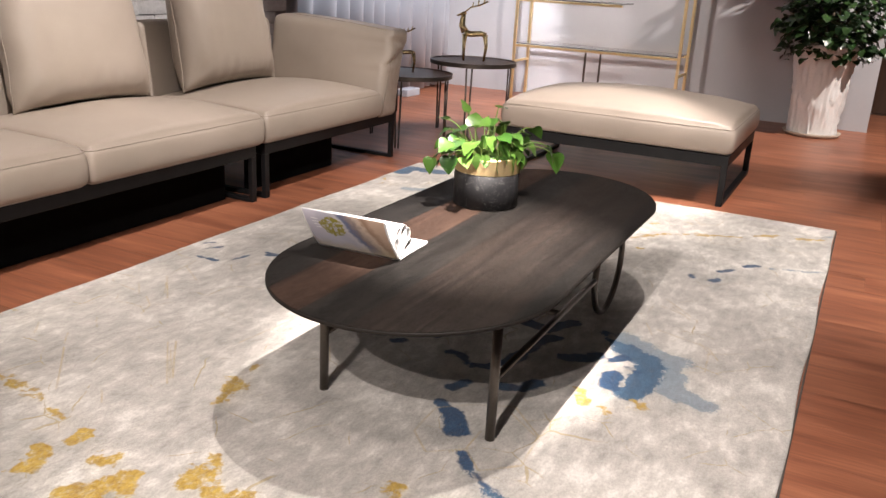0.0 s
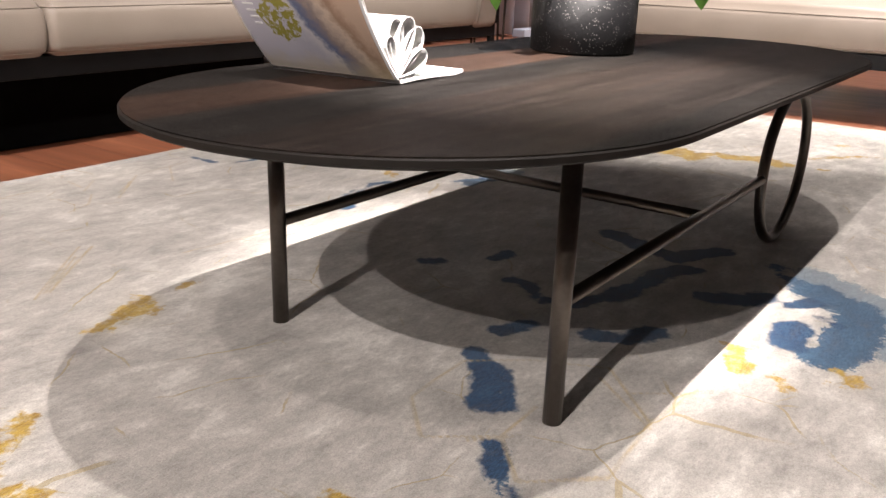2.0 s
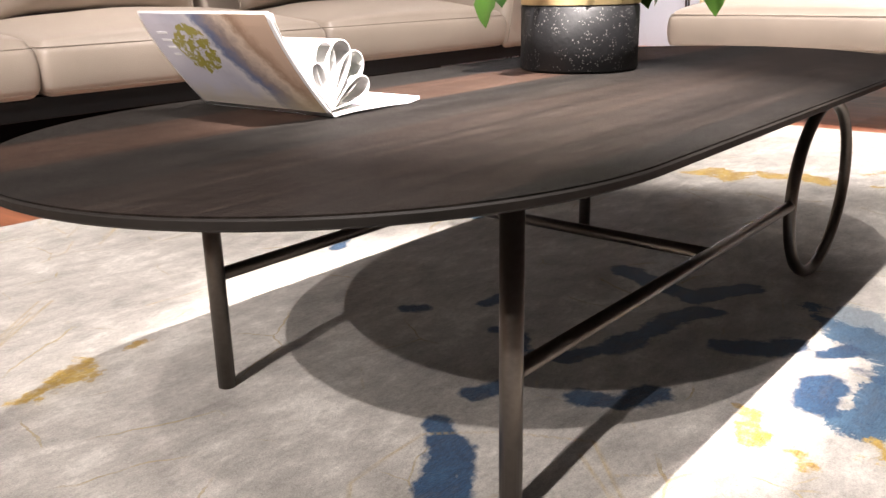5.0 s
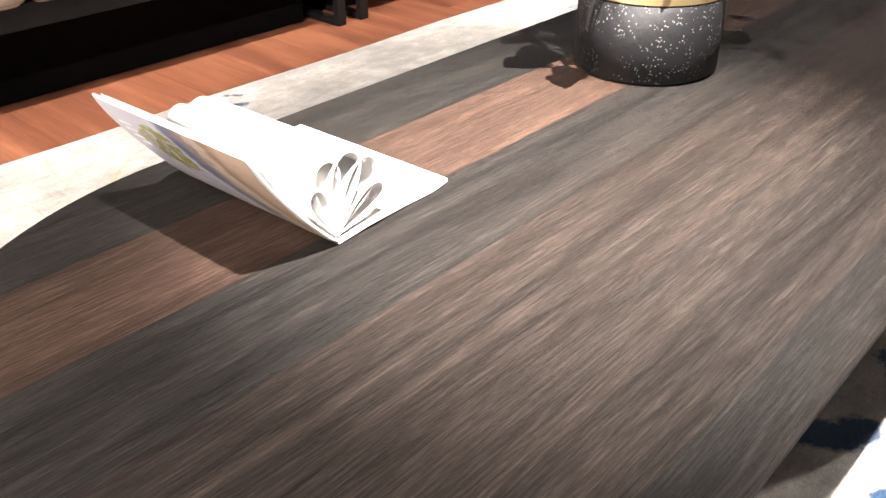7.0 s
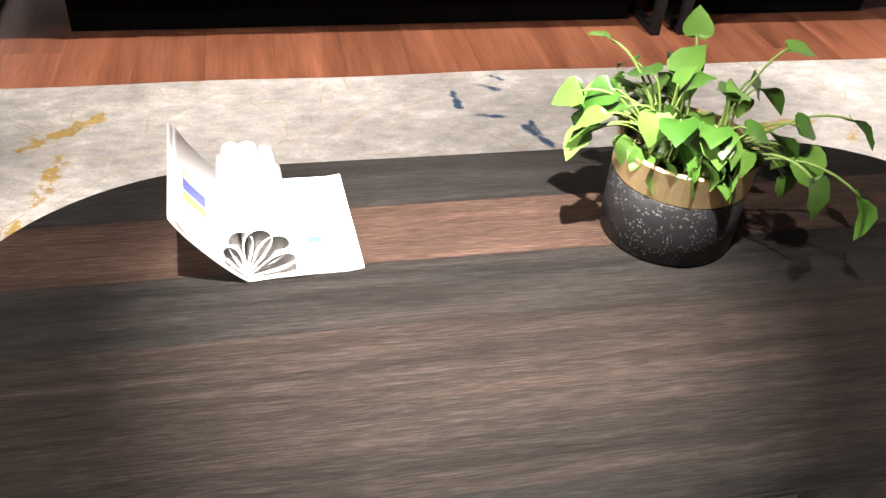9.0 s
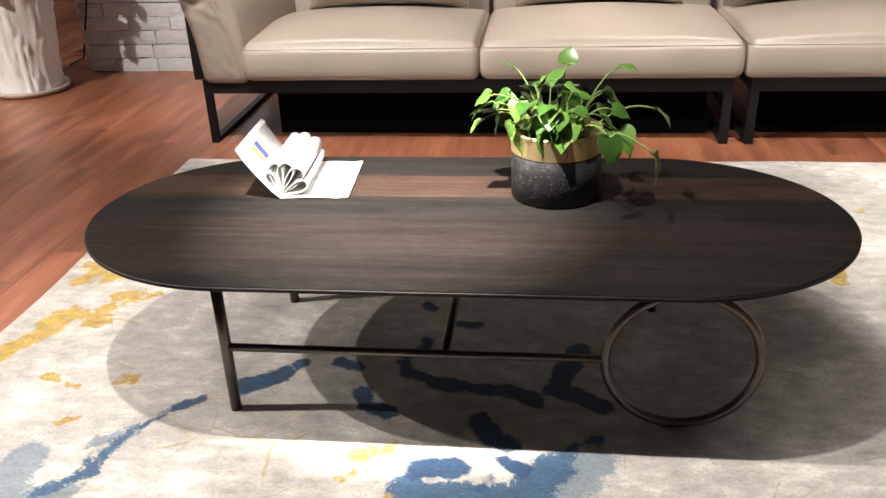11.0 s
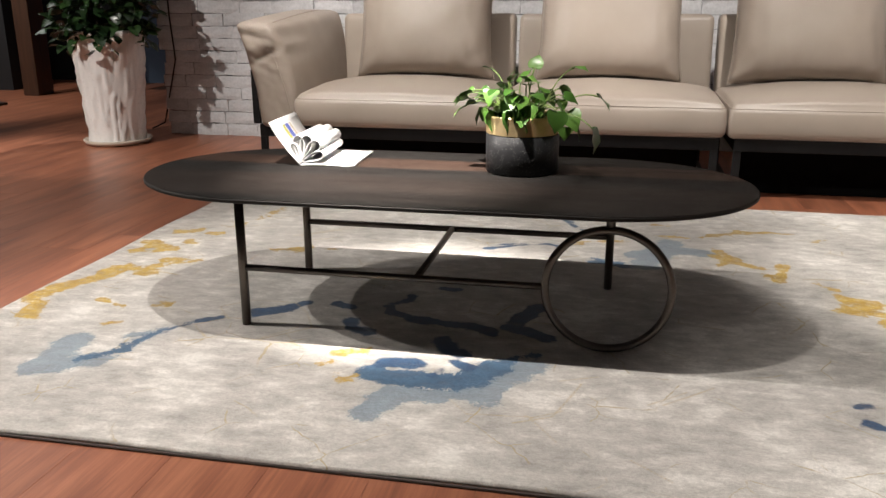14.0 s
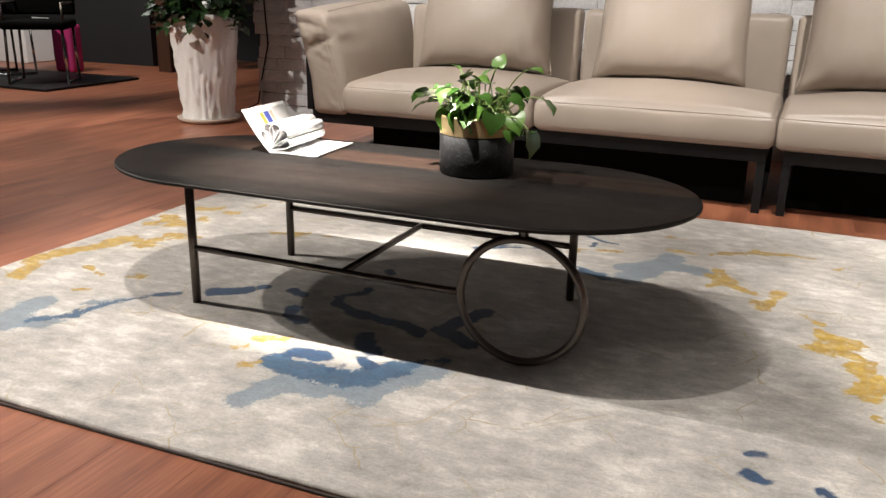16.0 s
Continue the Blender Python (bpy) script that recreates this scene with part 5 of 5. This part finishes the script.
def curtain():
    bm = bmesh.new()
    rows = []
    n = 420
    for i in range(n + 1):
        x = 2.63 + (5.25 - 2.63) * i / n
        ph = x * 31 + 1.4 * math.sin(x * 5.1)
        d = 0.062 * math.sin(ph) + 0.022 * math.sin(ph * 0.47 + 1)
        rows.append([bm.verts.new((x + 0.006 * math.sin(ph + 1.5), 2.75 + d + off * (1 + 0.15 * math.sin(x * 9)), z)) for off, z in ((0, 0.01), (0, 0.8), (0, 1.8), (0, 2.9), (0.004, 2.9), (0.004, 1.8), (0.004, 0.8), (0.004, 0.01))])
    for a, b in zip(rows, rows[1:]):
        for k in range(8):
            bm.faces.new((a[k], a[(k + 1) % 8], b[(k + 1) % 8], b[k]))
    bm.faces.new(rows[0])
    bm.faces.new(rows[-1][::-1])
    return tagged(part("curtain", bm, CURTAIN, None, smooth=True), "floor-length silver grey satin curtain in deep folds", "curtain")


curtain()
tagged(part("plinth", boxed((4.17, 2.57, FLOOR), (4.40, 2.68, 0.05), 0.008), CURTAIN), "small grey box on the floor by the curtain", "box")


# ---- the hall beyond ----
def hall_chair(cx, cy, turn, label):
    c = thing("dining_chair", (cx, cy, FLOOR + 0.02), label, "chair", "hall chairs", turn=turn)
    part("seat", soft_box((-0.24, -0.24, 0.42), (0.24, 0.24, 0.49), 0.025, 8), LINING_AND_SHADE, c, smooth=True)
    part("backrest", soft_box((-0.24, 0.20, 0.52), (0.24, 0.25, 0.82), 0.02, 8), LINING_AND_SHADE, c, smooth=True)
    for x in (-0.22, 0.22):
        for y in (-0.22, 0.22):
            part("leg", bar([(x, y, 0.0), (x * 0.95, y * 0.95, 0.42)], 0.011, 8), STEEL if x < 0 else CHROME, c, smooth=True)
        part("runner", bar([(x, -0.22, 0.011), (x, 0.22, 0.011)], 0.010, 8), CHROME, c, smooth=True)
        part("arm", bar([(x, -0.2, 0.42), (x, -0.2, 0.62), (x, 0.22, 0.62)], 0.010, 8), STEEL, c, smooth=True)
    return c


tagged(part("platform", boxed((-6.2, 2.75, FLOOR), (-4.42, 3.75, FLOOR + 0.02), 0.004), BLACK), "low black display platform in the hall", "platform")
hall_chair(-4.85, 3.15, 35, "black upholstered chair with chrome legs on a display platform")
hall_chair(-5.6, 3.35, -20, "black upholstered chair with chrome legs further back on the platform")
tagged(part("cloth_drape", soft_box((-5.5, 3.85, FLOOR), (-5.28, 4.0, 0.42), 0.03, 8), MAGENTA, None, smooth=True), "bright magenta cloth hanging in the hall", "cloth")
tagged(part("display_counter", boxed((-8.0, 4.25, FLOOR), (-6.3, 4.6, 0.42), 0.01), WHITE), "low white display counter in the hall", "counter")
cable = [(-2.32, 2.62, 1.6), (-2.31, 2.62, 0.7), (-2.30, 2.63, 0.45), (-2.38, 2.66, 0.22), (-2.46, 2.72, 0.05), (-2.6, 2.8, FLOOR + 0.006)]
tagged(part("cable", bar(cable, 0.005, 6), BLACK, None, smooth=True), "thin black cable hanging down by the planter", "cable")


# ---- floor planks and bricks ----
def bevelled_block(sx, sy, sz, b):
    """A block centred on the origin with a chamfered top (towards +z)."""
    bm = bmesh.new()
    low = [bm.verts.new((x * sx / 2, y * sy / 2, 0)) for x, y in ((-1, -1), (1, -1), (1, 1), (-1, 1))]
    mid = [bm.verts.new((x * sx / 2, y * sy / 2, sz - b)) for x, y in ((-1, -1), (1, -1), (1, 1), (-1, 1))]
    top = [bm.verts.new((x * (sx / 2 - b), y * (sy / 2 - b), sz)) for x, y in ((-1, -1), (1, -1), (1, 1), (-1, 1))]
    for a, c in ((low, mid), (mid, top)):
        for k in range(4):
            bm.faces.new((a[k], a[(k + 1) % 4], c[(k + 1) % 4], c[k]))
    bm.faces.new(top)
    bm.faces.new(low[::-1])
    return bm


PLANK_W, PLANK_L = 0.196, 1.21
plank_mesh = mesh_of("plank", bevelled_block(PLANK_W - 0.0003, PLANK_L - 0.0003, 0.003, 0.0004), WOOD, False)
rnd = random.Random(3)
far = bmesh.new()
for i in range(-36, 37):
    x = i * PLANK_W + 0.07
    off = rnd.uniform(0, PLANK_L)
    for j in range(-4, 6):
        y = j * PLANK_L + off
        if not (-8.4 < x < 6.5 and -4.9 < y < 5.6):
            continue
        if -3.4 < x < 5.3 and -2.0 < y < 3.2:
            ob = new("plank", plank_mesh)
            ob.location = (x, y, FLOOR - 0.003)
            ob.parent = floor
        else:
            box(far, (x - PLANK_W / 2 + 0.0004, y - PLANK_L / 2 + 0.0004, FLOOR - 0.003), (x + PLANK_W / 2 - 0.0004, y + PLANK_L / 2 - 0.0004, FLOOR))
tagged(part("far_planks", far, WOOD, floor), kind="stuff")


def brick_shape(l, h, d, seed):
    """A rough hand-made brick: chipped, slightly skewed front face towards -y."""
    r = random.Random(seed)
    bm = bmesh.new()
    n, m = 6, 3
    grid = []
    for i in range(n + 1):
        col = []
        for j in range(m + 1):
            ex, ez = 2 * i / n - 1, 2 * j / m - 1
            edge = max(abs(ex) ** 6, abs(ez) ** 6)
            y = -d + 0.004 * edge + r.uniform(-0.0011, 0.0011)
            col.append(bm.verts.new((ex * l / 2 * (1 - 0.004 * r.random()) + r.uniform(-0.002, 0.002), y, ez * h / 2 + r.uniform(-0.0022, 0.0022) * (abs(ez) > 0.9) + 0.0007 * math.sin(i * 1.3 + seed))))
        grid.append(col)
    for i in range(n):
        for j in range(m):
            bm.faces.new((grid[i][j], grid[i + 1][j], grid[i + 1][j + 1], grid[i][j + 1]))
    loop = [grid[i][0] for i in range(n + 1)] + [grid[n][j] for j in range(1, m + 1)] + [grid[i][m] for i in range(n - 1, -1, -1)] + [grid[0][j] for j in range(m - 1, 0, -1)]
    back = [bm.verts.new((v.co.x, 0.01, v.co.z)) for v in loop]
    for k in range(len(loop)):
        bm.faces.new((loop[k], back[k], back[(k + 1) % len(loop)], loop[(k + 1) % len(loop)]))
    return bm


ROW = 0.0735
lengths = (0.15, 0.20, 0.235, 0.27)
brick_meshes = {(l, s): mesh_of("brick", brick_shape(l - 0.0035, ROW - 0.0035, 0.011, s + int(l * 1000)), BRICK, False) for l in lengths for s in range(5)}
upper = bmesh.new()
for row in range(41):
    z = FLOOR + ROW * (row + 0.5)
    x = -2.395 + rnd.uniform(-0.035, 0.02)
    while x < 2.60:
        l = rnd.choice(lengths[1:] if x > -2.32 else lengths)
        if x + l > 2.66:
            break
        s = rnd.randrange(5)
        place = pose(x + l / 2, 2.668 - rnd.uniform(0, 0.007), z + rnd.uniform(-0.002, 0.002), rnd.uniform(-2, 2), rnd.uniform(-1.1, 1.1), rnd.uniform(-1.2, 1.2))
        if z < 1.02:
            ob = new("brick", brick_meshes[(l, s)])
            ob.matrix_world = place
            ob.parent = brick_wall
        else:
            upper.from_mesh(brick_meshes[(l, s)])
            upper.verts.ensure_lookup_table()
            count = len(brick_meshes[(l, s)].vertices)
            for v in upper.verts[-count:]:
                v.co = place @ v.co
        x += l
tagged(part("upper_bricks", upper, BRICK, brick_wall), kind="stuff")
